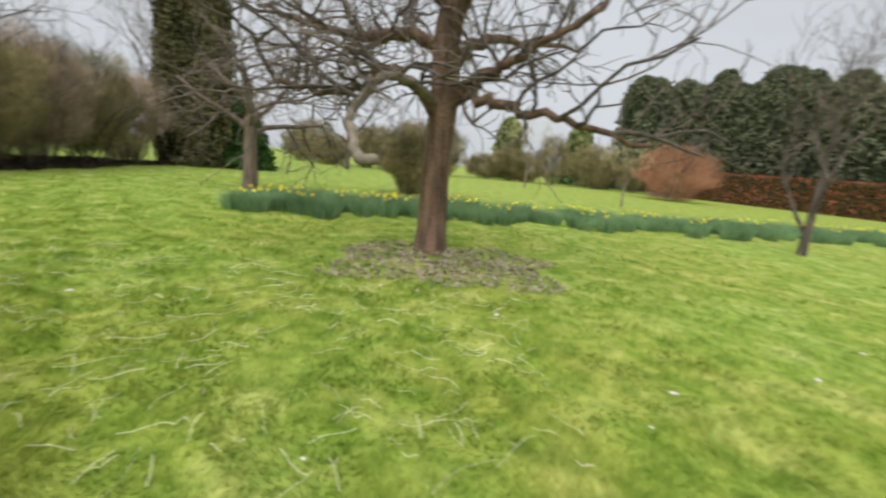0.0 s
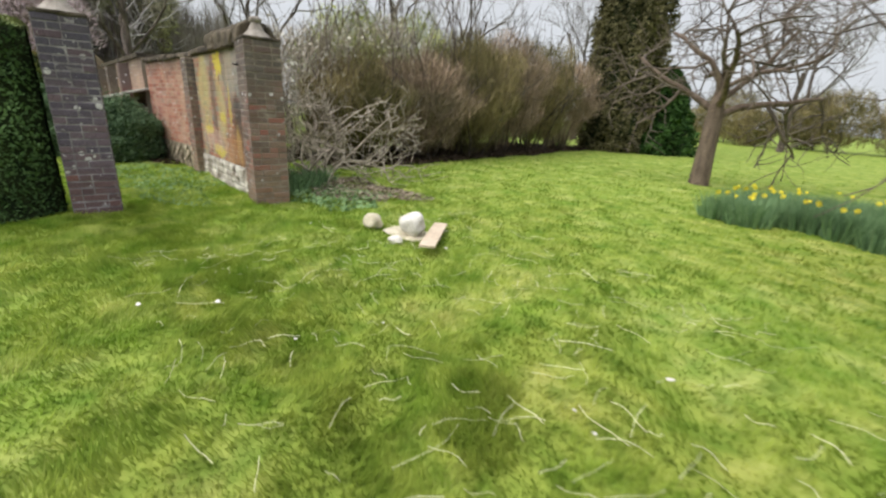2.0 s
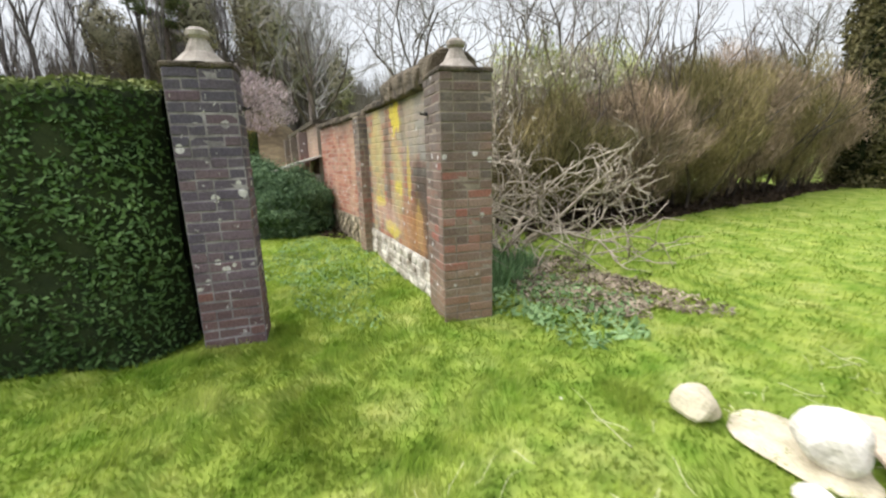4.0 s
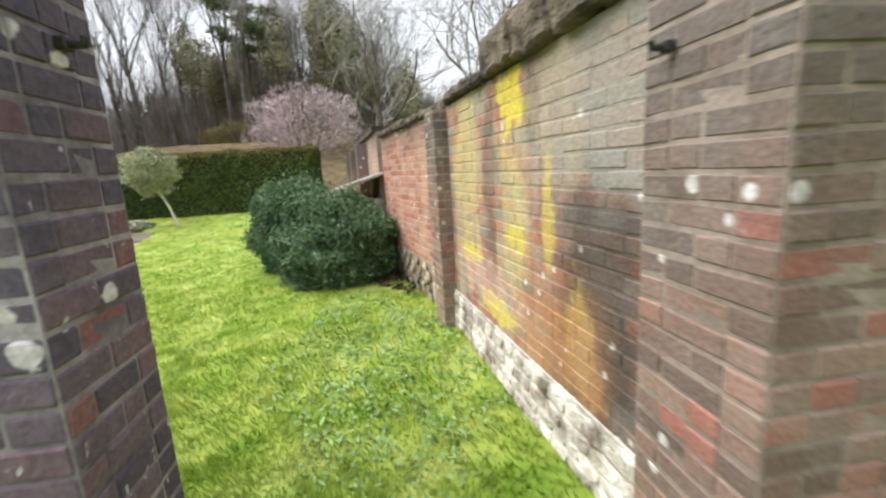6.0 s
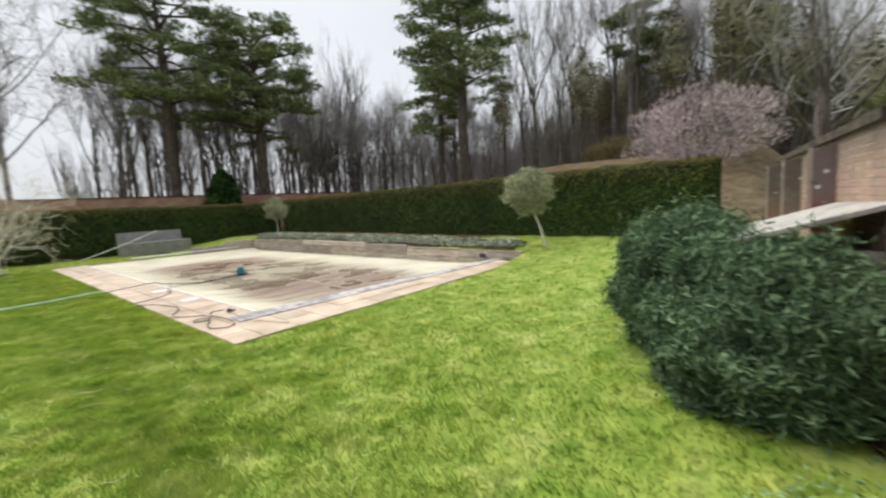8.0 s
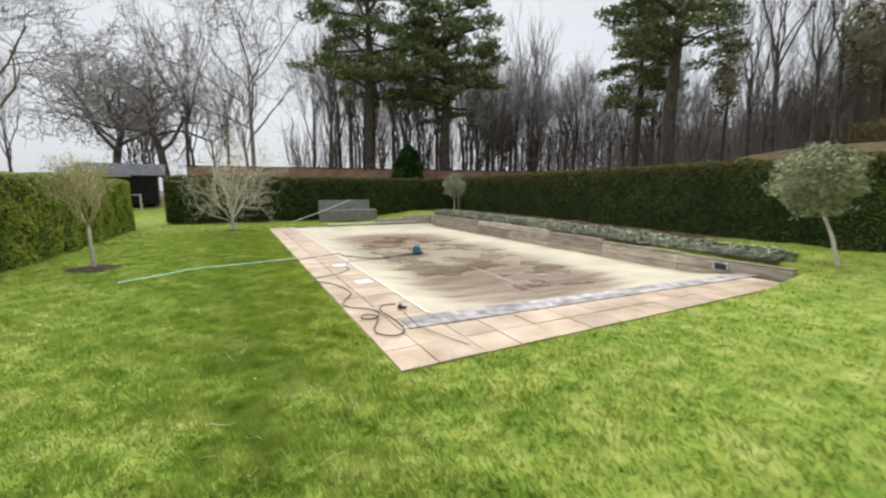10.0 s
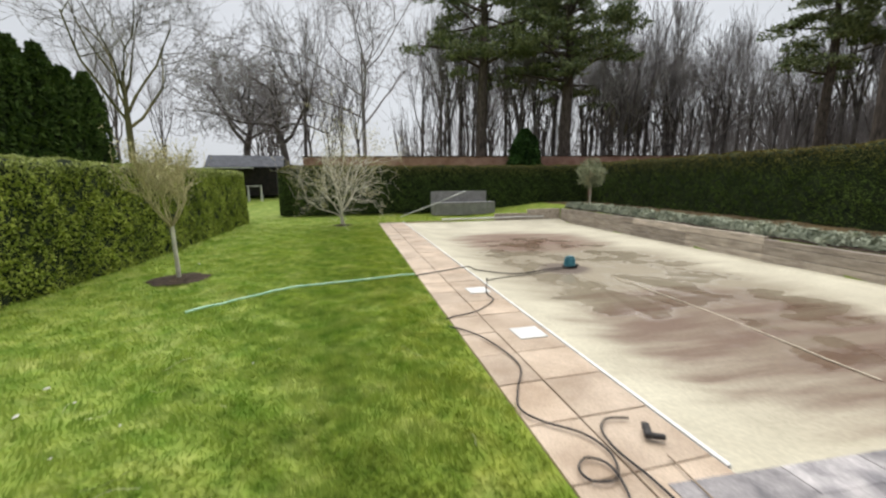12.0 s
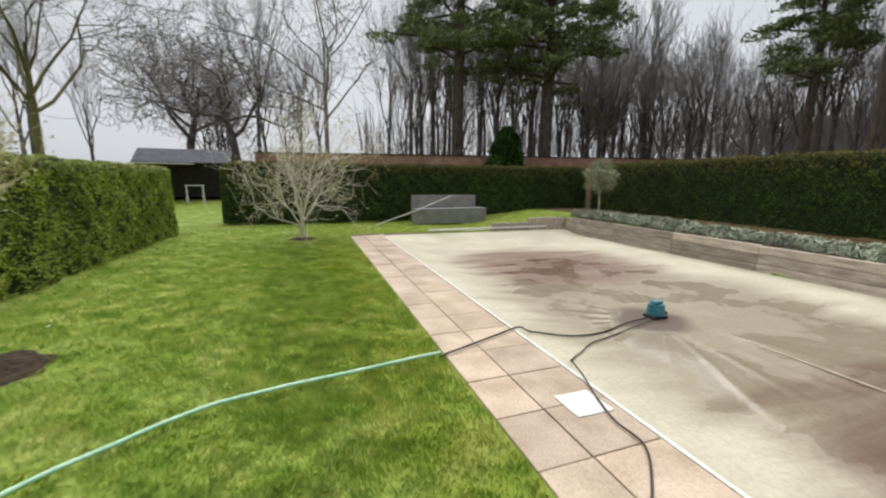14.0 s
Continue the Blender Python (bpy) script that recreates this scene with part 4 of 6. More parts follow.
TZ = TZ + 0.020 * crease * rim * smooth01((pr_ - 0.35) / 0.5) * np.exp(-pr_ / 2.6)
idx3 = np.arange(TU.size).reshape(TU.shape)
q3 = np.stack([idx3[:-1, :-1], idx3[1:, :-1], idx3[1:, 1:], idx3[:-1, 1:]], -1).reshape(-1, 4)
part("pool_cover", mesh_of("pool_cover", np.stack([TX, TY, TZ], -1).reshape(-1, 3), q3, True), M_TARP, None, "cream pool cover with brown silt and a wet film", "structure")
prism("far_kerb", [P(1.15, 17.46)[:2], P(8.6, 17.46)[:2], P(8.6, 17.6)[:2], P(1.15, 17.6)[:2]], -0.3, 0.0, M_SLAB, pool)
sl = tagged(new("sleeper_wall"), "low retaining wall of two courses of weathered sleepers", "retaining wall", "", "structure")
y = -5.35
while y > -22.5:
    ln = 2.4
    y2 = max(y - ln, -22.55)
    for c in range(3):
        zb = -0.22 + c * 0.22
        top = 0.26 + 0.17 * float(smooth01((-5.4 - y) / 9))
        z2 = min(zb + 0.215, top)
        if c == 2:
            z2 = top
        if z2 - zb < 0.04:
            continue
        off = 0.0 if c % 2 else 0.9
        ya, yb = y, y2 + 0.006
        xo = 0.012 * c
        prism("sleeper", [(sleeper_x(ya) - xo, ya), (sleeper_x(yb) - xo, yb), (sleeper_x(yb) - 0.13 - xo, yb), (sleeper_x(ya) - 0.13 - xo, ya)], zb, z2 - 0.004, M_SLEEPER, sl, bev=0.008)
    y = y2
    if y <= -22.5:
        break
for x0, x1 in ((-21.25, -19.6), (-19.6, -18.0)):
    prism("sleeper", [(x0, -22.75), (x1 - 0.006, -22.72), (x1 - 0.006, -22.6), (x0, -22.62)], -0.1, 0.42 if x0 < -20 else 0.25, M_SLEEPER, sl, bev=0.008)
root = thing("skimmer_hatch", "square white skimmer lid set in the buff paving", "lid", P(0.85, 0, 0))
for n_, v_ in enumerate((4.05, 6.0)):
    t_ = root if n_ == 0 else None
    if t_ is None:
        t_ = thing("skimmer_hatch", "square white skimmer lid set in the buff paving", "lid", (0, 0, 0), 0, "pool lids")
    t_["group"] = "pool lids"
    t_.matrix_basis = pose(*P(0.78, v_, 0.026))
    part("lid", box_bm(0.34, 0.34, 0.008, 0.003), M_WHITE, t_)

skim = thing("skimmer_box", "small dark skimmer opening set in the sleepers", "skimmer", (sleeper_x(-6.7) + 0.015, -6.7, 0.0))
part("frame", box_bm(0.03, 0.34, 0.20, 0.006, (0, 0, 0.0)), M_GREYSTONE, skim)
part("flap", box_bm(0.03, 0.25, 0.13, 0.006, (0.012, 0, 0.035)), M_BLACK, skim)

# lavender bed
bed_y = np.linspace(-5.7, -22.5, 60)
bed_v = []
for off_ in (0.15, 0.6, 1.15):
    bx_ = sleeper_x(bed_y) - off_ - 0.05 * wave(bed_y, bed_y * 0, 0.3) * (off_ > 1)
    bed_v.append(np.stack([bx_, bed_y, ground_z(bx_, bed_y) + 0.03], 1))
bi_ = np.arange(180).reshape(3, 60)
bf_ = np.stack([bi_[:-1, :-1], bi_[:-1, 1:], bi_[1:, 1:], bi_[1:, :-1]], -1).reshape(-1, 4)
part("soil_bed", mesh_of("soil_bed", np.concatenate(bed_v), bf_, True), M_SOIL, None, "dark soil bed behind the sleepers", "structure")
for i in range(58):
    yy = -5.9 - i * 0.29
    xx = sleeper_x(yy) - 0.55 + R.uniform(-0.08, 0.08)
    zz = float(ground_z(xx, yy, False))
    sz = R.uniform(0.22, 0.32)
    root = thing("lavender_clump", "rounded grey-green lavender clump in a row behind the sleepers", "lavender", (xx, yy, zz), 0, "lavender row")
    r_ = np.random.default_rng(i)
    d = r_.normal(size=(420, 3))
    d[:, 2] = np.abs(d[:, 2])
    d /= np.linalg.norm(d, axis=1)[:, None]
    rr = r_.uniform(0.5, 1.0, 420)[:, None]
    v, f = cards(d * rr * (sz * 1.3, sz * 1.3, sz), 0.055, i, d, 0.7, 3.0)
    part("foliage", mesh_of("foliage", v, f), M_LAV, root)

# ---- small items by the pool ----
pump = thing("sump_pump", "turquoise blue pump standing on the pool cover", "pump", (-16.1, -13.1, -0.175))
bm = box_bm(0.26, 0.24, 0.05, 0.012)
part("base", bm, M_BLACK, pump)
bm = bmesh.new()
bmesh.ops.create_cone(bm, cap_ends=True, segments=16, radius1=0.135, radius2=0.115, depth=0.17, matrix=Matrix.Translation((0, 0, 0.135)))
bmesh.ops.bevel(bm, geom=[e for e in bm.edges if abs(e.verts[0].co.z - e.verts[1].co.z) < 0.01], offset=0.012, segments=2, affect="EDGES")
part("housing", bm, M_BLUE, pump)
part("cap", box_bm(0.15, 0.12, 0.045, 0.012, (0, 0, 0.22)), M_BLUE, pump)
part("outlet", box_bm(0.12, 0.05, 0.05, 0.012, (-0.16, 0, 0.03)), M_BLACK, pump)


def spline(points, n=10):
    """A smooth line through the points (Catmull-Rom)."""
    p = [np.array(q, float) for q in points]
    p = [2 * p[0] - p[1]] + p + [2 * p[-1] - p[-2]]
    out = []
    for a, b, c, d in zip(p, p[1:], p[2:], p[3:]):
        for t in np.linspace(0, 1, n, endpoint=False):
            out.append(0.5 * (2 * b + (c - a) * t + (2 * a - 5 * b + 4 * c - d) * t * t + (3 * b - a - 3 * c + d) * t ** 3))
    out.append(p[-2])
    return np.array(out)


def laid(name, label, category, pts, radius, mat, lift=0.0, group=""):
    """A hose or cable that follows what it lies on."""
    full = []
    for x, y in spline([(*p, 0) for p in pts], 9)[:, :2]:
        u, v = pool_uv(x, y)
        on_cover = u > 1.2 and v > 1.6 and x > -20.4
        on_slab = (0 < u < 1.2 and -0.02 < v < 17.6) or (u >= 1.2 and 0 <= v <= 1.6)
        z = 0.036 if on_slab else float(ground_z(x, y)) + 0.02
        if on_cover:
            rimm = min(float(smooth01((u - 1.08) / 1.3)), float(smooth01((v - 1.2) / 1.0)))
            z = -0.045 - 0.13 * rimm + 0.012
        full.append((x, y, z + radius + lift))
    full = np.array(full)
    full[1:-1, 2] = (full[:-2, 2] + full[1:-1, 2] * 2 + full[2:, 2]) / 4
    o = full[0].copy()
    root = thing(name, label, category, tuple(o), 0, group)
    t = Tubes()
    t.add(full - o, np.full(len(full), radius), 6)
    part("tube", t.mesh("tube"), mat, root)
    return root


laid("garden_hose", "mint green garden hose trailing across the lawn", "hose", [(-9.10, -10.92), (-9.43, -11.27), (-9.72, -11.51), (-10.15, -11.80), (-10.50, -12.00), (-11.10, -12.17), (-11.97, -12.27), (-12.45, -12.36)], 0.017, M_HOSE, 0.035)
laid("drain_hose", "dark hose running from the lawn over the paving to the pump", "hose", [(-12.45, -12.36), (-12.6, -12.4), (-13.2, -12.66), (-13.7, -12.85), (-14.2, -12.7), (-14.9, -12.8), (-15.5, -13.0), (-15.93, -13.08)], 0.011, M_BLACK)
laid("black_cable", "black cable snaking over the paving to the pump", "cable", [(-15.95, -13.0), (-15.2, -12.75), (-14.5, -12.5), (-14.1, -12.2), (-13.72, -11.9), (-13.56, -11.5), (-13.4, -11.1), (-13.31, -10.8), (-13.29, -10.5), (-13.05, -10.2), (-12.8, -10.0), (-12.40, -9.88)], 0.008, M_BLACK)
laid("black_cable", "black cable looping over the corner of the paving", "cable", [(-12.38, -9.60), (-12.64, -9.12), (-12.74, -8.40), (-12.54, -7.96), (-12.42, -7.67), (-12.50, -7.46), (-12.71, -7.24), (-12.76, -7.00), (-12.65, -6.80), (-12.50, -6.82), (-12.48, -6.93), (-12.58, -7.01), (-12.68, -6.92), (-12.64, -6.69), (-12.50, -6.42), (-12.46, -6.21), (-12.54, -6.07), (-12.63, -6.02), (-12.74, -6.06), (-12.81, -6.18), (-12.85, -6.43), (-12.85, -6.74), (-12.82, -7.03), (-12.86, -7.25), (-12.98, -7.36), (-13.14, -7.33)], 0.008, M_BLACK)
laid("thin_cord", "thin pale brown cord lying across the paving", "cord", [(-13.10, -6.90), (-13.05, -6.43), (-13.03, -6.20), (-13.11, -5.87), (-13.18, -5.60), (-13.27, -5.36)], 0.005, M_CORD, 0.002)
laid("cover_seam", "thin pale seam of the pool cover", "seam", [(-16.45, -12.2), (-16.42, -11.0), (-16.40, -9.83), (-16.32, -8.89), (-16.22, -8.09), (-16.18, -7.55)], 0.010, M_SEAM, -0.012)
sp = thing("cable_gun", "small black hose nozzle lying on the paving edge", "nozzle", (-13.14, -7.14, 0.04), 60)
part("body", box_bm(0.16, 0.05, 0.045, 0.01), M_BLACK, sp)
part("handle", box_bm(0.04, 0.12, 0.035, 0.008, (0.05, 0.05, 0)), M_BLACK, sp)
laid("garden_hose", "lime green hose curling out from under the bush", "hose", [(-14.75, -1.55), (-15.1, -1.50), (-15.5, -1.25), (-16.0, -0.95), (-16.5, -0.7)], 0.012, M_HOSEY, 0.03)

box = thing("slatted_bench_box", "low grey slatted storage bench with a raised back", "storage box", (-17.35, -25.35, 0.02), 3)
for k in range(4):
    part("slat", box_bm(3.2, 0.035, 0.13, 0.006, (0, 0.30, 0.02 + k * 0.145)), M_STONEBOX, box)
for k in range(4):
    part("slat", box_bm(2.9, 0.035, 0.135, 0.006, (0.12, -0.30, 0.60 + k * 0.15)), M_STONEBOX, box)
part("seat", box_bm(3.24, 0.66, 0.04, 0.008, (0, 0, 0.6)), M_STONEBOX, box)
for s_ in (-1.58, 1.58):
    part("end_panel", box_bm(0.035, 0.58, 0.58, 0.006, (s_, 0, 0.02)), M_STONEBOX, box)
part("back_panel", box_bm(3.0, 0.03, 1.16, 0.006, (0.12, -0.335, 0.02)), M_STONEBOX, box)
pole = thing("long_pole", "long pale pole leaning on the grey bench", "pole", (-14.05, -24.9, 0.02))
t = Tubes()
t.add([(0, 0, 0.02), (-1.6, -0.05, 0.55), (-3.3, -0.1, 1.2)], [0.022, 0.022, 0.022], 8)
part("pole", t.mesh("pole"), M_WHITE, pole)

# shed
shed = thing("shed", "dark boarded garden shed with a grey felt roof", "shed", (-5.3, -39.6, 0.72), 4)
prism("body", [(-1.5, -1.6), (3.0, -1.6), (3.0, 1.5), (-1.5, 1.5)], 0, 2.15, M_SHED, shed)
for k in range(15):
    part("board", box_bm(4.52, 0.02, 0.135, 0.004, (0.75, 1.512, 0.02 + k * 0.142)), M_SHED, shed)
for s_ in (-1, 1):
    bm = box_bm(5.2, 2.0, 0.06, 0.01)
    ob = part("roof_slope", bm, M_ROOF, shed)
    ob.matrix_basis = pose(0.55, s_ * 0.89 - 0.05, 2.46, -s_ * 26, 0, 0)
bm = bmesh.new()
vs = [bm.verts.new(c) for c in ((-1.52, -1.6, 2.15), (-1.52, 1.5, 2.15), (-1.52, -0.05, 2.86))]
bm.faces.new(vs)
bmesh.ops.solidify(bm, geom=bm.faces[:], thickness=0.04)
part("gable", bm, M_SHED, shed)
can = prism("porch_roof", [(0.0, 1.5), (3.2, 1.5), (3.2, 2.6), (0.0, 2.6)], 1.95, 2.0, M_WHITE, shed)

tres = thing("trestle", "small white folding trestle standing beside the shed", "trestle", (-5.62, -36.6, float(ground_z(-5.62, -36.6))), 20)
for s_ in (-0.42, 0.42):
    for q_ in (-0.32, 0.32):
        t = Tubes()
        t.add([(s_, q_, 0.0), (s_, 0.0, 1.05)], [0.028, 0.028], 6)
        part("leg", t.mesh("leg"), M_WHITE, tres)
part("top_rail", box_bm(1.0, 0.07, 0.05, 0.008, (0, 0, 1.04)), M_WHITE, tres)

# far brick wall beyond the end hedge
fw = tagged(new("wall_4"), "long far garden wall of red brick with stone top", "", "", "structure")
prism("core", [(-8.6, -41.2), (-8.6, -41.6), (-48, -34.6), (-48, -34.2)], 0, 3.65, M_FARBRICK, fw)
prism("capping", [(-8.5, -41.1), (-8.5, -41.7), (-48, -34.7), (-48, -34.1)], 3.65, 3.71, M_COPING, fw)

# ---- bush by the wall ----
bush = thing("dark_bush", "two-lobed dark blue-green bush growing beside the brick wall", "bush", (-14.3, 0.1, 0))
vs, fs, k = [], [], 0
for i, (cx, cy, cz, rx, ry, rz_) in enumerate(((0.25, 0.62, 0.50, 0.60, 0.62, 0.66), (-0.25, 0.1, 0.55, 0.72, 0.66, 0.64), (-0.90, -0.48, 0.64, 0.56, 0.60, 0.82), (-1.30, -0.25, 0.64, 0.72, 0.62, 0.80), (0.1, 0.3, 0.35, 0.75, 0.7, 0.5))):
    p_, d_ = blob_points(40000, 40 + i, (cx, cy, cz), (rx, ry, rz_), 0.80)
    p_[:, 2] = np.maximum(p_[:, 2], 0.03)
    p_ = p_ + d_ * (np.random.default_rng(i).exponential(0.035, len(p_)))[:, None] * np.array([1, 1, 1.5])
    v, f = cards(p_, 0.024, 60 + i, d_, 1.0, 3.4)
    vs.append(v)
    fs.append(f + k)
    k += len(v)
    # core inside each lobe, its near-black colour standing for shade among the needles
    bm = bmesh.new()
    bmesh.ops.create_icosphere(bm, subdivisions=3, radius=1.0, matrix=Matrix.Translation((cx, cy, cz)) @ Matrix.Diagonal((rx * 0.88, ry * 0.88, rz_ * 0.88, 1)))
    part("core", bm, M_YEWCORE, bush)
part("foliage", mesh_of("foliage", np.concatenate(vs), np.concatenate(fs)), M_BUSH, bush)


# ---- standard trees on the pool lawn ----
def lollipop(label, at, trunk_h, crown_c, crown_r, n, seed, lean=(0.0, 0.0)):
    root = thing("standard_tree", label, "tree", at, 0, "standard trees")
    t = Tubes()
    lx, ly = lean
    t.add([(0, 0, -0.05), (lx * 0.4, ly * 0.4, trunk_h * 0.5), (lx, ly, trunk_h)], [0.040, 0.032, 0.028], 8)
    tr = Tree(seed, 0, 0.7, 0.3, 0.2, (4, 6), 0.6, 0.5, 0.003)
    for k in range(7):
        a = k * 0.9
        tr.grow((lx, ly, trunk_h - 0.05), (math.cos(a) * 0.7, math.sin(a) * 0.7, 0.9), crown_r[0] * 1.1, 0.013, 0, 2)
    part("trunk", t.mesh("trunk"), M_PALEBARK, root)
    part("framework", tr.twigs.mesh("branches", False), M_TWIGTAN, root)
    p_, d_ = blob_points(n, seed, (lx * 1.35, ly * 1.35, crown_c), crown_r, 0.30)
    p_ += np.random.default_rng(seed).normal(size=p_.shape) * 0.05
    v, f = cards(p_, 0.045, seed + 1, d_, 0.9, 2.6)
    part("leaf_cloud", mesh_of("leaf_cloud", v, f), M_OLIVE, root)


lollipop("small standard tree with a silvery round crown by the hedge", (-21.4, -4.95, float(ground_z(-21.4, -4.95))), 1.05, 1.66, (0.70, 0.66, 0.62), 5600, 5, (0.0, -0.36))
lollipop("standard tree with a round crown in the lavender bed", (-22.6, -22.3, 0.5), 0.95, 1.5, (0.55, 0.55, 0.6), 2600, 6)
tl = thing("young_tree", "young leafless tree with fine upright tan twigs in a soil ring", "tree", (-8.25, -13.35, 0.0))
t = Tree(12, 1, 0.5, 0.75, 0.18, (4, 6), 0.6, 0.6, 0.004)
t.wood.add([(0, 0, -0.05), (0.01, 0, 0.5), (0.02, 0.01, 1.0)], [0.045, 0.036, 0.034], 8)
for k in range(6):
    a = k * 1.07
    t.grow((0.02, 0.01, 0.92 + 0.02 * k), (math.cos(a) * 0.85, math.sin(a) * 0.85, 1.35), 0.84, 0.022, 1, 4)
tree_parts(t, tl, M_PALEBARK, M_TWIGTAN)
p_ = np.array(t.tips)
p_ = np.repeat(p_, 2, 0) + np.random.default_rng(3).normal(size=(len(p_) * 2, 3)) * 0.07
v, f = cards(p_, 0.026, 9, None, 1, 1.8)
part("bud_haze", mesh_of("buds", v, f), M_BUD, tl)
mg = thing("magnolia_tree", "leafless small tree with pale budded branches on the lawn", "tree", (-11.3, -22.0, 0.0))
t = Tree(22, 1, 0.75, 0.3, 0.2, (3, 4), 0.66, 0.6, 0.005)
t.wood.add([(0, 0, -0.05), (0.02, 0, 0.35), (0.0, 0, 0.7)], [0.07, 0.06, 0.05], 8)
for k in range(9):
    a = k * 0.73
    t.grow((0, 0, 0.35 + 0.05 * k), (math.cos(a), math.sin(a), 0.55 + 0.12 * (k % 4)), 1.55 - 0.06 * (k % 3), 0.032, 1, 4)
for k in range(4):
    t.grow((0, 0, 0.7), (0.22 * math.cos(k * 1.7), 0.22 * math.sin(k * 1.7), 1), 1.9 + 0.15 * k, 0.030, 1, 4)
tree_parts(t, mg, M_PALEBARK, M_PALEBARK)
p_ = np.array(t.tips)
p_ = np.repeat(p_, 3, 0) + np.random.default_rng(3).normal(size=(len(p_) * 3, 3)) * 0.06
v, f = cards(p_, 0.04, 9, None, 1, 1.6)
part("bud_haze", mesh_of("buds", v, f), M_BUD, mg)
for cx, cy, rr in ((-8.25, -13.4, 0.52), (-11.3, -22.0, 0.4)):
    bm = bmesh.new()
    c0 = bm.verts.new((0, 0, 0.05))
    rg = [bm.verts.new((rr * (1 + 0.12 * math.sin(i * 2.3)) * math.cos(i * math.pi / 10), rr * (1 + 0.12 * math.cos(i * 1.7)) * math.sin(i * math.pi / 10), -0.01)) for i in range(20)]
    for i in range(20):
        bm.faces.new((c0, rg[i], rg[(i + 1) % 20]))
    ob = part("soil_ring", bm, M_SOIL, None, "ring of bare dark soil round a young tree")
    ob.matrix_basis = pose(cx, cy, float(ground_z(cx, cy)) + 0.02)
    tagged(ob, category="soil")

# ---- the big spreading tree by the start ----
bt = thing("spreading_tree", "old leafless fruit tree with reddish bark and crooked spreading boughs", "tree", (-0.54, 6.33, 0))
t = Tree(31, 2, 0.8, 0.12, 0.34, (3, 4), 0.66, 0.58, 0.007, 8)
tr, low = Tubes(), Tubes()
tr.add([(0, 0, -0.1), (0, 0, 0.08), (0, 0, 0.35), (-0.02, 0, 1.0), (0.0, 0, 1.7), (0.02, 0, 2.3), (-0.02, 0, 3.0), (0.05, 0, 3.9), (0.1, 0.1, 5.0)], [0.31, 0.25, 0.225, 0.212, 0.205, 0.21, 0.20, 0.16, 0.10], 16)
boughs = (
    [(-0.1, -0.1, 2.0), (-0.45, -0.4, 2.42), (-0.75, -0.6, 2.42), (-1.0, -0.8, 2.15), (-1.5, -0.9, 2.05), (-2.1, -1.0, 2.15)],
    [(-0.1, 0, 2.9), (-0.6, -0.1, 3.05), (-1.2, -0.2, 2.9), (-1.9, -0.2, 3.05), (-2.8, 0.0, 3.3)],
    [(-0.08, -0.15, 2.15), (-0.35, -0.75, 2.3), (-0.60, -1.30, 2.2), (-0.74, -1.80, 1.75), (-0.50, -2.5, 1.5), (-0.17, -3.3, 1.30), (0.12, -4.0, 1.32)],
    [(0.1, -0.05, 2.15), (0.45, -0.3, 2.5), (0.85, -0.5, 2.6), (1.4, -0.7, 2.95), (2.0, -0.9, 3.3)],
    [(0.1, -0.1, 2.35), (0.5, -0.3, 2.22), (1.1, -0.6, 2.1), (1.8, -0.8, 1.95), (2.6, -0.9, 1.75)],
    [(0.05, 0.1, 2.7), (0.5, 0.8, 3.3), (1.2, 1.6, 3.5), (2.2, 2.2, 3.6)],
    [(-0.05, 0.1, 2.8), (-0.6, 0.9, 3.3), (-1.4, 1.8, 3.4), (-2.4, 2.4, 3.3)],
    [(0.05, -0.1, 3.2), (0.6, -0.8, 3.9), (1.3, -1.6, 4.1), (2.2, -2.2, 4.0)],
    [(0.0, -0.1, 3.4), (-0.5, -0.9, 4.1), (-1.2, -1.8, 4.2), (-2.2, -2.5, 4.0)],
    [(0.05, 0, 3.8), (0.5, 0.4, 4.6), (1.3, 0.8, 5.2), (2.2, 1.0, 5.5)],
)
for bi, bp in enumerate(boughs):
    line = spline(bp, 5)
    line[1:] += np.random.default_rng(bi).normal(size=line[1:].shape) * (0.014 if bi == 2 else 0.035)
    r0 = 0.095 if bi in (0, 2, 4) else 0.11
    if bi == 2:
        low.add(np.vstack([line, line[-1] + (line[-1] - line[-2]) * 0.05]), np.r_[np.linspace(0.062, 0.034, len(line)), 0.001], 9)
    else:
        tr.add(line, np.linspace(r0, 0.028, len(line)), 8)
    for j in range(3, len(line) if bi != 2 else 14, 2):
        d = line[j] - line[j - 1]
        d /= np.linalg.norm(d)
        side = t.r.normal(size=3)
        side -= side @ d * d
        side /= np.linalg.norm(side)
        side[2] = abs(side[2]) * 0.8
        t.grow(line[j], d * 0.6 + side * 0.8, t.r.uniform(0.8, 1.7), 0.030, 1, 3 + (j % 4 == 3 and bi > 4), 0.15)
part("trunk", tr.mesh("trunk"), M_BARK, bt, "thick reddish-brown trunk with boughs")
# paler bark than the trunk's: lichen, and sunlight put into the colour
part("bough", low.mesh("bough"), M_BARKG, bt, "long low bough with lichened bark, sunlit paleness in its colour, sawn off")
part("framework", t.wood.mesh("branches"), M_BARKD, bt)
part("crown", t.twigs.mesh("twigs", False), M_TWIG, bt)


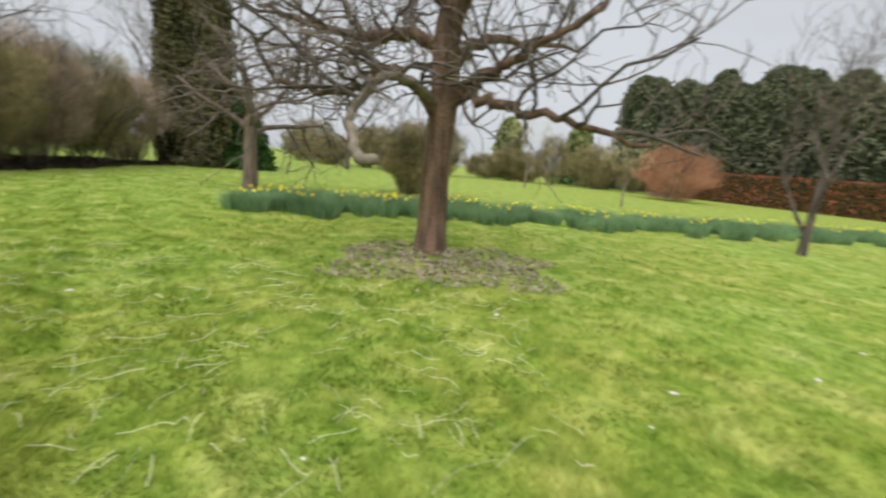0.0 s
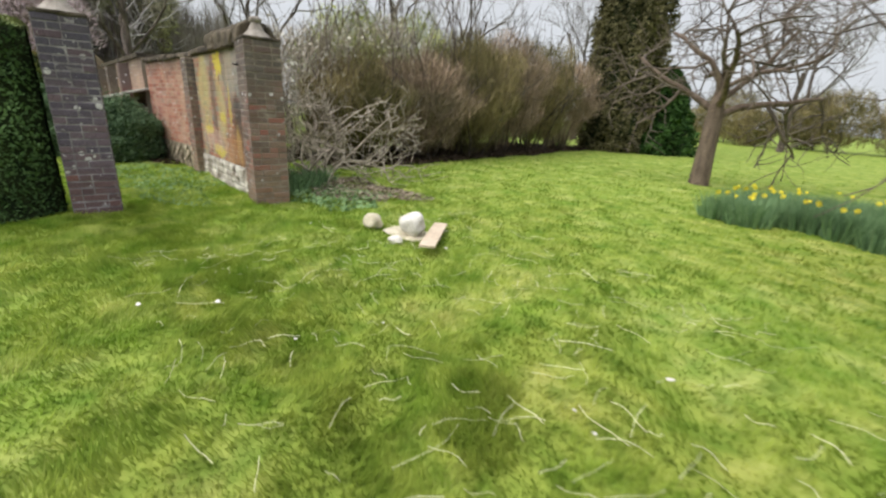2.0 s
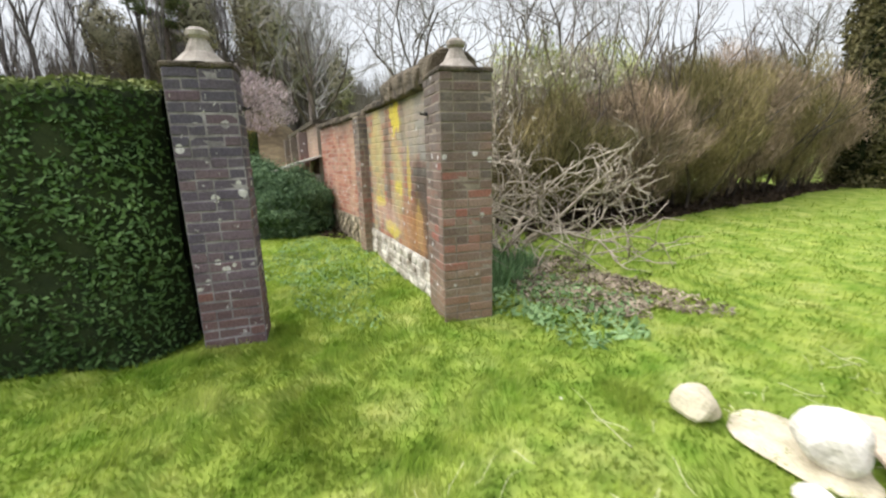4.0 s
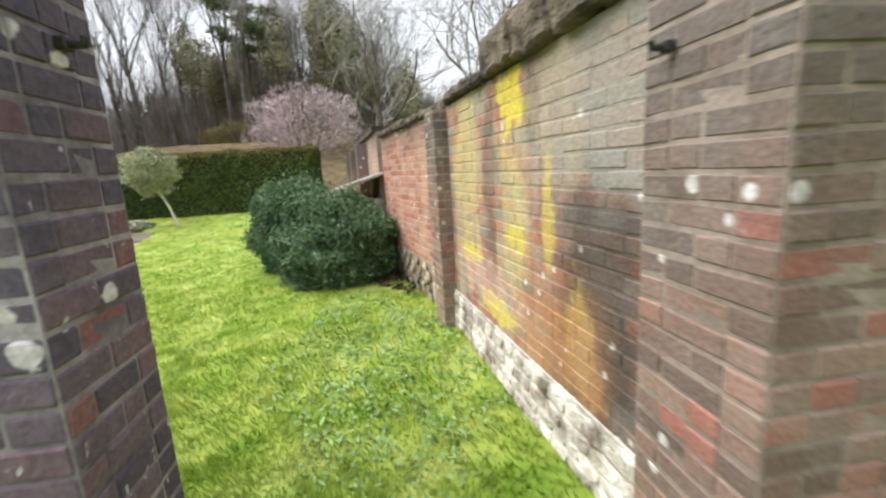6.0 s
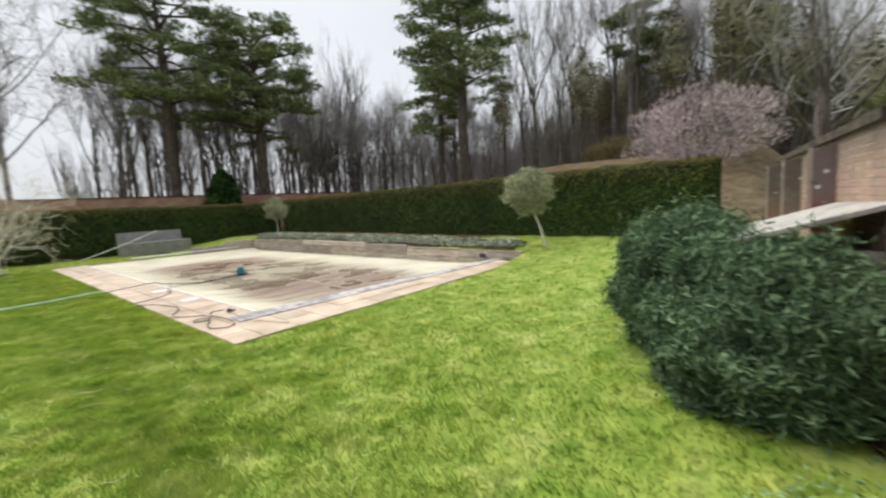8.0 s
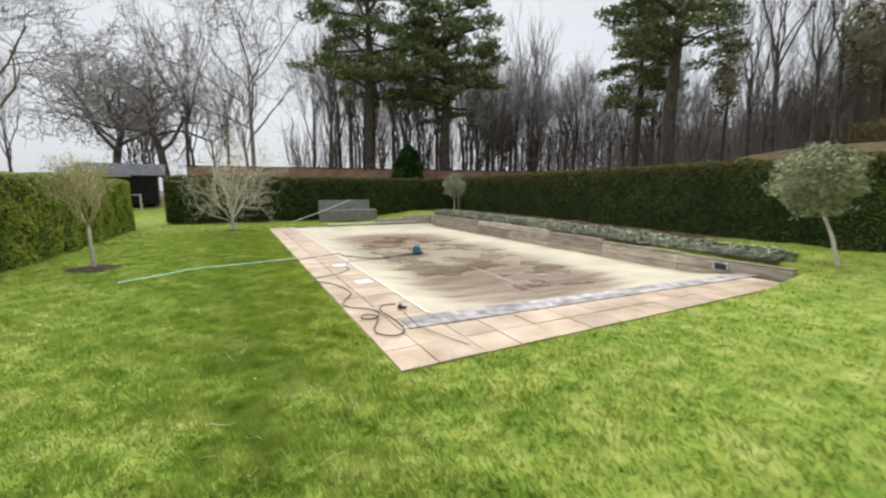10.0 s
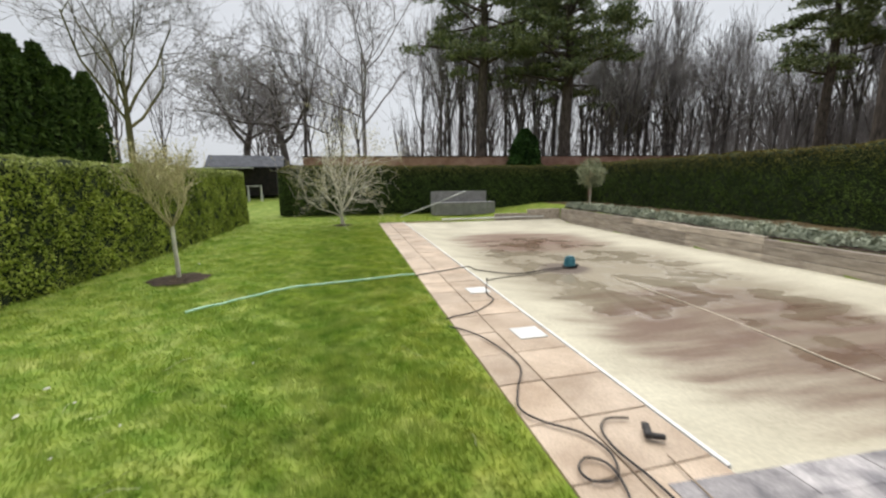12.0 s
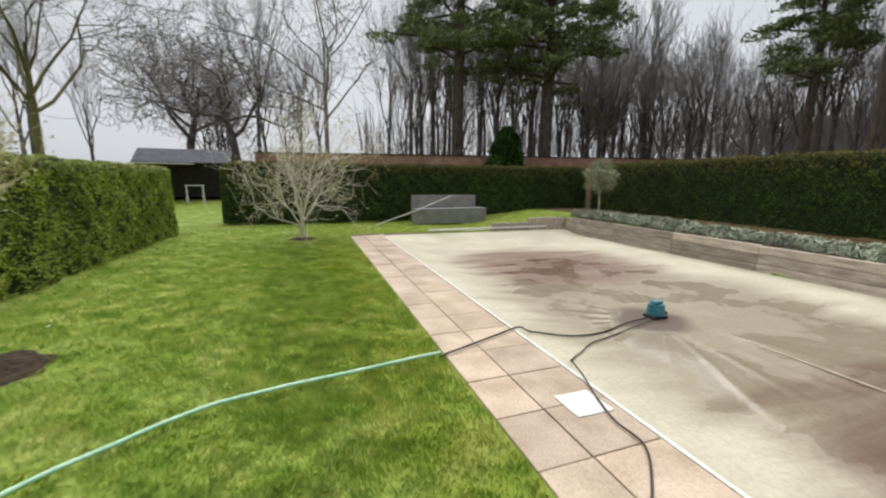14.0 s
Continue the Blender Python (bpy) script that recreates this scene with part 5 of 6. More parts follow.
def bare_tree(label, at, h, r, seed, bark, twig, fork=1.7, spread=0.8, up=0.25, last=4, n=6, wob=0.25, name="bare_tree", group="", kids=(3, 5), min_r=0.008, lean=(0, 0), first=0.55):
    root = thing(name, label, "tree", at, 0, group)
    t = Tree(seed, 2, spread, up, wob, kids, 0.64, 0.56, min_r)
    top = (lean[0], lean[1], h * 0.62)
    t.wood.add([(0, 0, -0.3), (lean[0] * 0.1, lean[1] * 0.1, fork * 0.5), (lean[0] * 0.3, lean[1] * 0.3, fork), (lean[0] * 0.7, lean[1] * 0.7, (fork + h * 0.62) / 2), top], [r * 1.25, r, r * 0.92, r * 0.62, r * 0.3], 9)
    for k in range(n):
        f = k / max(n - 1, 1)
        z = fork + (h * 0.6 - fork) * f
        a = k * 2.4 + seed
        q = (lean[0] * z / h, lean[1] * z / h, z)
        t.grow(q, (math.cos(a) * spread * 1.2, math.sin(a) * spread * 1.2, 0.55 + up + 0.8 * f), h * first * (1 - 0.35 * f), r * 0.5 * (1 - 0.5 * f), 1, last)
    tree_parts(t, root, bark, twig)
    return root, t


bare_tree("small leafless fruit tree with a spreading crown above the daffodils", (-6.85, 12.1, 0), 4.3, 0.20, 51, M_BARKB, M_TWIG, 1.6, 1.05, 0.0, 4, 9, 0.25, "fruit_tree", min_r=0.006, first=0.6)
bare_tree("slender young tree with twin stems in rough grass", (7.6, 10.3, 0), 4.8, 0.095, 52, M_BARKD, M_TWIG, 0.45, 0.6, 0.4, 4, 6, 0.2, "fruit_tree", min_r=0.005, first=0.5)
bare_tree("small young tree with bare branches in the meadow", (6.9, 21.5, 0), 3.4, 0.05, 53, M_BARKG, M_TWIGTAN, 0.8, 0.7, 0.3, 3, 6, 0.2, "fruit_tree", min_r=0.006)
bare_tree("small young tree with bare branches in the meadow", (3.2, 34, 0), 5.0, 0.07, 54, M_BARKG, M_TWIGTAN, 1.5, 0.6, 0.3, 3, 6, 0.2, "fruit_tree", min_r=0.01)


# ---- shrubs and hedgerow round the start ----
def brush(name, label, at, r, h, n, seed, mat, stem_mat=None, stems=9, length=0.5, w=0.006, category="shrub", squash=1.0, group="", up=0.5, fan=1.0, flecks=None):
    """A twiggy shrub: stems that fan out, and a mass of fine twigs round them."""
    root = thing(name, label, category, at, 0, group)
    t = Tree(seed, 5, 0.5, up, 0.16, (2, 3), 0.6, 0.6, 0.006, 5)
    rr = np.random.default_rng(seed)
    for k in range(stems):
        a = k * 2.39996
        q = rr.uniform(0.05, 0.35) * r
        out_ = rr.uniform(0.2, 0.95)
        t.grow((math.cos(a) * q, math.sin(a) * q * squash, 0), (math.cos(a) * out_ * r / h, math.sin(a) * out_ * r / h * squash, 1), h * rr.uniform(0.6, 0.95), 0.018 + 0.006 * h, 0, 2, 0.25)
    part("framework", t.wood.mesh("stems"), stem_mat or M_BARKD, root)
    p, d = blob_points(n, seed, (0, 0, h * 0.55), (r, r * squash, h * 0.5), 0.5)
    p[:, 2] = np.maximum(p[:, 2], 0.05)
    p[:, :2] *= np.clip(fan + (1.25 - fan) * p[:, 2:] / h, fan, 1.0)
    dirs = p / (np.linalg.norm(p, axis=1)[:, None] + 1e-6) * 0.7 + rr.normal(size=p.shape) * 0.42 + np.array([0, 0, up * 0.5])
    dirs /= np.linalg.norm(dirs, axis=1)[:, None]
    side = np.cross(dirs, rr.normal(size=p.shape))
    side /= np.linalg.norm(side, axis=1)[:, None]
    ln = rr.uniform(0.4, 1.2, n)[:, None] * length
    v = np.stack([p - dirs * ln * 0.5 - side * w, p - dirs * ln * 0.5 + side * w, p + dirs * ln * 0.5], 1).reshape(-1, 3)
    part("crown", mesh_of("twigs", v, np.arange(n * 3).reshape(n, 3)), mat, root)
    if flecks:
        pick = p[:: max(1, n // flecks[1])]
        pick = pick[pick[:, 2] > h * 0.35]
        v, f = cards(pick, flecks[2], seed, None, 1, 1.7)
        part("foliage", mesh_of("flecks", v, f), flecks[0], root)
    return root


M_LEAFLET = leafy("young_leaves", (0.20, 0.25, 0.07), (0.46, 0.50, 0.18), 0.9)
M_BUDWHITE = leafy("whitish_buds", (0.50, 0.48, 0.45), (0.82, 0.80, 0.78), 0.9)
ROW = "hedgerow shrubs"
for i, (x, y, h, r, n, mt, lb) in enumerate((
    (-12.9, 5.6, 2.5, 1.5, 12000, M_SHRUB, "brown leafless hedgerow shrub with dense fine twigs beside the grass"),
    (-13.4, 8.0, 2.8, 1.7, 13000, M_SHRUBP, "brown leafless hedgerow shrub with dense fine twigs beside the grass"),
    (-13.7, 10.2, 3.6, 1.8, 13000, M_SHRUB, "olive-brown hedgerow shrub with upright twigs and a dark foot"),
    (-14.6, 12.6, 4.0, 1.9, 13000, M_SHRUBP, "pinkish-brown leafless hedgerow shrub with upright twigs"),
    (-15.2, 15.0, 4.1, 2.0, 13000, M_SHRUB, "brown leafless hedgerow shrub with dense fine twigs beside the grass"),
    (-15.6, 17.2, 3.9, 1.8, 12000, M_SHRUBP, "brown leafless hedgerow shrub with dense fine twigs beside the grass"),
    (-15.3, 6.5, 3.9, 1.9, 9000, M_SHRUBG, "tall shrub hazed with pale green young leaves"),
    (-16.6, 9.5, 4.3, 2.2, 10000, M_SHRUBG, "tall shrub hazed with pale green young leaves"),
    (-17.5, 13.0, 4.6, 2.4, 13000, M_SHRUB, "tall grey-brown shrub behind the hedgerow"),
    (-18.5, 3.6, 2.6, 2.0, 5000, M_SHRUB, "tall grey-brown shrub behind the hedgerow"),
)):
    brush("hedgerow_shrub", lb, (x, y, 0), r, h, n, 100 + i, mt, M_BARKD, 11, 0.55, 0.007, group=ROW, fan=0.60, flecks=(M_LEAFLET, 2600, 0.075) if mt is M_SHRUBG else None)
tang = thing("tangled_shrub", "tangle of pale crooked bare branches spilling from behind the pier", "shrub", (-11.0, 3.9, 0), 0, ROW)
t = Tree(77, 3, 0.95, 0.0, 0.42, (3, 4), 0.7, 0.62, 0.009, 5)
for k in range(11):
    a = k * 2.4
    t.grow((math.cos(a) * 0.3, math.sin(a) * 0.3, 0.0), (math.cos(a) * 0.7 + 0.30, math.sin(a) * 0.6, 1.0 + 0.2 * (k % 3)), 1.38 + 0.12 * (k % 4), 0.032, 1, 4, 0.2)
for name, tubes in (("framework", t.wood), ("crown", t.twigs)):
    me = tubes.mesh(name, False)
    co = np.empty(len(me.vertices) * 3, np.float32)
    me.vertices.foreach_get("co", co)
    co = co.reshape(-1, 3)
    co[:, 1] = np.where(co[:, 0] < 2.75, np.maximum(co[:, 1], -1.22 + 0.15 * np.abs(np.sin(co[:, 0] * 9))), co[:, 1])
    co[:, 2] = np.maximum(co[:, 2], 0.03)
    me.vertices.foreach_set("co", co.ravel())
    part(name, me, M_PALE, tang)
brush("hedgerow_shrub", "tall shrub with pale whitish buds on fine twigs", (-13.6, 4.6, 0), 1.6, 3.2, 6800, 117, M_PALE, M_BARKG, 10, 0.4, 0.006, group=ROW, fan=0.5, flecks=(M_BUDWHITE, 1500, 0.06))
brush("hedgerow_shrub", "tall shrub with pale whitish buds on fine twigs", (-14.9, 7.2, 0), 1.9, 4.1, 6800, 118, M_PALE, M_BARKG, 10, 0.4, 0.007, group=ROW, fan=0.5, flecks=(M_BUDWHITE, 1500, 0.06))
barrel = brush("barrel_bush", "beige-brown clipped bush of barrel shape in the grass", (-2.75, 16.3, 0), 1.25, 2.6, 15000, 131, M_SHRUB, M_BARKD, 12, 0.35, 0.009, up=0.2, fan=0.72)
# weeds and ivy foot by the pier
for i, (x, y) in enumerate(((-9.25, 2.75), (-9.5, 3.1), (-9.9, 3.5), (-10.4, 3.1))):
    r_ = np.random.default_rng(i + 5)
    n = 420
    a = r_.uniform(0, 6.283, n)
    q = np.sqrt(r_.uniform(0, 1, n)) * 0.28
    root = thing("weed_clump", "clump of long dark green leaves at the foot of the pier", "weeds", (x, y, float(ground_z(x, y))), 0, "weeds by the pier")
    part("foliage", blade_mesh("leaves", q * np.cos(a), q * np.sin(a), np.zeros(n), r_.uniform(0.12, 0.34, n), np.full(n, 0.009), i, 0.9), M_DAFF, root)


def leaf_column(name, label, at, r, h, n, seed, mat, size=0.16, taper=0.5, category="tree", group="", z0=0.0, core=True, aspect=2.0):
    """A dense evergreen of column or cone shape on a short trunk."""
    root = thing(name, label, category, at, 0, group)
    rr = np.random.default_rng(seed)
    z = rr.uniform(z0, 1, n)
    a = rr.uniform(0, 2 * np.pi, n)
    rad = r * (1 - taper * z) * np.sqrt(np.clip(1 - np.maximum(z - 0.82, 0) / 0.19, 0.02, 1))
    lump = 1 + 0.16 * np.sin(a * 5 + z * 9 + seed) * np.sin(z * 17 + seed) + 0.08 * np.sin(a * 11 - z * 23)
    q = rad * lump * rr.uniform(0.8, 1.0, n)
    p = np.stack([q * np.cos(a), q * np.sin(a), z * h], 1)
    nn = np.stack([np.cos(a), np.sin(a), np.full(n, 0.3)], 1)
    v, f = cards(p, size, seed, nn, 0.75, aspect)
    t = Tubes()
    t.add([(0, 0, -0.2), (0, 0, h * 0.5), (0, 0, h * 0.93)], [r * 0.16, r * 0.12, 0.03], 8)
    part("trunk", t.mesh("trunk"), M_BARKD, root)
    # inner hull, coloured near-black for the shade behind the leaves
    if core:
        t = Tubes()
        zz = np.linspace(max(z0, 0.01), 0.97, 9)
        t.add(np.stack([zz * 0, zz * 0, zz * h], 1), r * 0.8 * (1 - taper * zz) * np.sqrt(np.clip(1 - np.maximum(zz - 0.82, 0) / 0.19, 0.02, 1)), 12)
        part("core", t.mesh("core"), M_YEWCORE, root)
    part("foliage", mesh_of("foliage", v, f), mat, root)
    return root


M_IVY = leafy("ivy_olive_dark", (0.055, 0.054, 0.028), (0.19, 0.175, 0.095), 0.8)
# far conifers, their green lightened to a hazy olive in place of air haze
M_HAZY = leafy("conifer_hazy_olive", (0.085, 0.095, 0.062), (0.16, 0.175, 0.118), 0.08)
M_WEED = leafy("weed_pale_green", (0.12, 0.22, 0.09), (0.27, 0.40, 0.21), 2.0)
M_CONE = leafy("conifer_green", (0.012, 0.035, 0.010), (0.055, 0.115, 0.030), 0.9)
leaf_column("ivy_clad_trunk", "huge dark tree trunk thickly clad in brownish ivy", (-14.6, 20.4, 0), 1.72, 12.0, 40000, 141, M_IVY, 0.11, 0.12)
leaf_column("small_conifer", "small bright dark-green conifer at the foot of the ivy-clad tree", (-12.9, 21.6, 0), 1.7, 3.9, 7000, 142, M_CONE, 0.15, 0.75)
leaf_column("small_conifer", "small bright dark-green conifer at the foot of the ivy-clad tree", (-16.5, 24.5, 0), 1.8, 6.5, 7000, 143, M_CONE, 0.17, 0.7)
for i, (x, y, h) in enumerate(((-25, 6, 9), (-24, 13, 10), (-27, 20, 11), (-22, 27, 9), (-30, 1.5, 10), (-12, 36, 8))):
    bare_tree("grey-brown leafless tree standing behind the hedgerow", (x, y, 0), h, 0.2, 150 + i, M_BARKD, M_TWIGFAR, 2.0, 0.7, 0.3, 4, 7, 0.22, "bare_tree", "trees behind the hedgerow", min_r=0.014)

# far side of the meadow
for i in range(16):
    x, y = -26 + i * 3.1 + R.uniform(-1, 1), 46 + R.uniform(-3, 4) + (i > 10) * 3
    h = R.uniform(2.6, 5.2)
    if i in (9, 12):
        leaf_column("meadow_conifer", "dark rounded conifer at the far edge of the meadow", (x, y + 9, 0), 2.4, 8.0, 2600, 170 + i, M_YEW, 0.35, 0.45, group="trees at the meadow edge")
    brush("meadow_bush", "brown leafless bush at the far edge of the meadow", (x, y, 0), R.uniform(2.0, 3.0), h, 4200, 190 + i, M_SHRUB, M_BARKD, 6, 0.9, 0.02, group="bushes at the meadow edge")
brush("salmon_shrub", "broad salmon-pink twiggy shrub in front of the copper hedge", (15.4, 36.5, 0), 3.0, 4.4, 12000, 231, M_SALMON, M_BARKG, 10, 0.6, 0.014)
hedge("copper_hedge", "long clipped hedge of copper-brown leaves across the meadow", [(20.5, 53.0), (32.0, 38.5), (36.0, 33.0)], 1.6, 0.0, 2.9, M_BEECH, 61, 0.16, 60)
for i in range(22):
    x, y = 19 + i * 1.4, 61 - i * 1.2 + R.uniform(-1.5, 1.5)
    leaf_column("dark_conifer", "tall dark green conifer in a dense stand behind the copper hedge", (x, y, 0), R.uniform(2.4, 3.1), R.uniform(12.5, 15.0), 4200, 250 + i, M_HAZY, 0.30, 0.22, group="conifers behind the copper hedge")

# ---- daffodils ----
DAFF = []
for k in range(4):
    r_ = np.random.default_rng(300 + k)
    n = 150
    a, q = r_.uniform(0, 6.283, n), np.sqrt(r_.uniform(0, 1, n)) * 0.20
    root = thing("daffodil_clump", "clump of blue-green daffodil leaves with yellow flowers", "daffodils", (0, 0, 0), 0, "daffodils in the grass")
    part("foliage", blade_mesh("leaves", q * np.cos(a), q * np.sin(a), np.zeros(n), r_.uniform(0.22, 0.42, n), np.full(n, 0.011), 300 + k, 0.6), M_DAFF, root)
    for j in range((0, 2, 4, 1)[k]):
        bm = bmesh.new()
        fx, fy, fz = R.uniform(-0.16, 0.16), R.uniform(-0.16, 0.16), R.uniform(0.36, 0.46)
        c0 = bm.verts.new((fx, fy, fz))
        for i in range(6):
            b0 = i * math.pi / 3
            pa = [bm.verts.new((fx + 0.042 * math.cos(b0 + o_) * s_, fy - 0.012, fz + 0.042 * math.sin(b0 + o_) * s_)) for o_, s_ in ((-0.35, 0.7), (0, 1.1), (0.35, 0.7))]
            bm.faces.new((c0, *pa))
        bmesh.ops.create_cone(bm, segments=7, radius1=0.014, radius2=0.02, depth=0.035, matrix=Matrix.Translation((fx, fy - 0.02, fz)) @ pose(0, 0, 0, 90))
        part("flower", bm, M_PETAL, root, "yellow trumpet flower")
    DAFF.append(root)
n_d = 0
line = spline([(-4.6, 8.8, 0), (-3.2, 9.6, 0), (-1.2, 10.9, 0), (2.6, 12.0, 0), (7.0, 13.6, 0), (11.5, 15.5, 0), (16.0, 17.2, 0)], 12)
used = [False] * 4
for i in range(360):
    f = R.random() * (len(line) - 2)
    q = line[int(f)] + (line[int(f) + 1] - line[int(f)]) * (f % 1)
    x, y = q[0] + R.gauss(0, 0.5), q[1] + R.gauss(0, 0.75)
    if x < -5.1 or y < 8.0:
        continue
    k = R.choice((0, 0, 0, 0, 0, 0, 1, 1, 3))
    m = pose(x, y, float(ground_z(x, y)), 0, 0, R.uniform(0, 360))
    if not used[k]:
        used[k] = True
        DAFF[k].matrix_basis = m
    else:
        copy_thing(DAFF[k], m)

# ---- loose things on the grass ----
st = thing("round_stone", "round beige stone lying in the grass", "stone", (-6.63, 2.94, 0.05))
rock("stone", (0, 0, 0.04), (0.24, 0.22, 0.19), M_BEIGESTONE, st, 3, "", 3)
st = thing("white_stone", "large smooth whitish boulder on a flat pale slab", "stone", (-6.13, 3.17, 0.06))
rock("stone", (0, 0, 0.09), (0.29, 0.28, 0.27), M_PALESTONE, st, 8, "", 3)
st = thing("flat_stone", "flat pale beige stone slab lying in the grass", "stone", (-6.25, 3.18, 0.0))
rock("slab", (0, 0.0, 0.012), (0.60, 0.46, 0.06), M_BEIGESTONE, st, 5, "", 3)
st = thing("white_stone", "small rough whitish lump of stone beside the boulder", "stone", (-5.98, 2.88, 0.02))
rock("stone", (0, 0, 0.02), (0.19, 0.15, 0.09), M_PALESTONE, st, 11, "", 3)
pl = thing("plank", "short pinkish plank lying tilted on the stones", "plank")
part("board", box_bm(1.14, 0.165, 0.028, 0.004), M_PLANK, pl)
pl.matrix_basis = pose(-5.86, 3.30, 0.075, 0, -3, -43)
WHITE_BITS = ((-7.07, -0.4), (-6.89, -0.6), (2.77, 3.08), (1.54, 2.55), (3.66, 3.8), (0.44, 3.54), (-5.28, 1.03), (-5.49, 0.58), (-5.52, 3.21), (-3.04, 2.94), (-8.69, -8.52), (-8.62, -9.0), (-8.24, -14.6))
for i, (x, y) in enumerate(WHITE_BITS):
    w = thing("fallen_petal", "white fallen petal lying in the grass", "petal", (x, y, float(ground_z(x, y)) + 0.03), R.uniform(0, 360), "fallen petals")
    rock("petal", (0, 0, 0.012), (0.055, 0.032, 0.016), M_PALESTONE, w, i)


for i in range(46):
    a, q = R.uniform(0, 6.283), R.expovariate(1 / 2.6)
    x, y = R.choice(((-9.4, -8.0), (-9.0, -4.0), (-3.0, 2.0), (-12.6, -1.0)))
    x, y = x + q * math.cos(a), y + q * math.sin(a)
    if pool_uv(x, y)[0] > -0.1 and pool_uv(x, y)[1] > -0.1 or y > 1.7 and x < -8 or abs(x + 9) < 0.6 and y > -4:
        continue
    w = thing("lawn_daisy", "tiny white daisy head in the lawn", "flower", (x, y, float(ground_z(x, y)) + 0.05), 0, "daisies in the lawn")
    rock("head", (0, 0, 0.0), (0.022, 0.022, 0.010), M_PALESTONE, w, i, "", 1)


def litter(name, label, cx, cy, rx, ry, n, seed, mat, size=0.035, rot=0.0):
    r_ = np.random.default_rng(seed)
    a, q = r_.uniform(0, 6.283, n), np.sqrt(r_.uniform(0, 1, n))
    q = q * (1 + 0.15 * np.sin(a * 4 + seed) + 0.1 * np.sin(a * 7))
    ex, ey = q * np.cos(a) * rx, q * np.sin(a) * ry
    x, y = cx + ex * math.cos(rot) - ey * math.sin(rot), cy + ex * math.sin(rot) + ey * math.cos(rot)
    p = np.stack([x, y, ground_z(x, y) + r_.uniform(0.015, 0.05, n)], 1)
    nn = np.tile([0, 0, 1.0], (n, 1))
    v, f = cards(p, size, seed, nn, 0.4, 2.0)
    part(name, mesh_of(name, v, f), mat, None, label, "stuff")


litter("leaf_litter", "grey-brown dead leaves and twigs strewn under the tree", -0.2, 5.45, 1.55, 1.15, 3200, 401, M_LITTER, 0.034, 0.15)
litter("leaf_litter", "grey-brown dead leaves and twigs strewn by the pier", -9.0, 3.75, 1.35, 0.75, 4200, 402, M_LITTER, 0.034, 0.35)
litter("lawn_weeds", "pale bluish-green weeds in the grass by the wall", -11.0, 1.05, 2.2, 0.75, 2600, 404, M_WEED, 0.024, 0.1)
litter("lawn_weeds", "pale bluish-green weeds in the grass by the pier", -8.7, 3.2, 1.2, 0.7, 1500, 405, M_WEED, 0.045, 0.1)
# soil-coloured cards stand in for the shade at the hedgerow's feet
litter("understorey_shade", "dark cards put in as the shade under the hedgerow shrubs", -15.0, 11.0, 2.3, 8.5, 9000, 406, M_SOIL, 0.13, 0.20)
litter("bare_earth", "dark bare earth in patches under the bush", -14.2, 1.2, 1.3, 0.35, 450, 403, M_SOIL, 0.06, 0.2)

t = Tubes()
for i in range(640):
    x, y = R.uniform(-6.8, 0.8), R.uniform(0.6, 4.4)
    if i > 580:
        x, y = R.uniform(-12.0, -8.5), R.uniform(-9.5, -1.0)
    a, ln, bend = R.uniform(0, 6.283), R.uniform(0.06, 0.26) + (0.12 if i % 7 == 0 else 0.0), R.uniform(-0.7, 0.7)
    pts = [(x, y)]
    for k in range(4):
        a += bend * 0.3
        pts.append((pts[-1][0] + math.cos(a) * ln / 4, pts[-1][1] + math.sin(a) * ln / 4))
    t.add([(px_, py_, float(ground_z(px_, py_)) + 0.045 + 0.012 * math.sin(k_ * 1.5 + i)) for k_, (px_, py_) in enumerate(pts)], [0.0028 if i % 3 == 0 else 0.0018] * 5, 3)
part("dry_stems", t.mesh("dry_stems", False), M_STRAW, None, "pale dry stems scattered over the grass", "stuff")

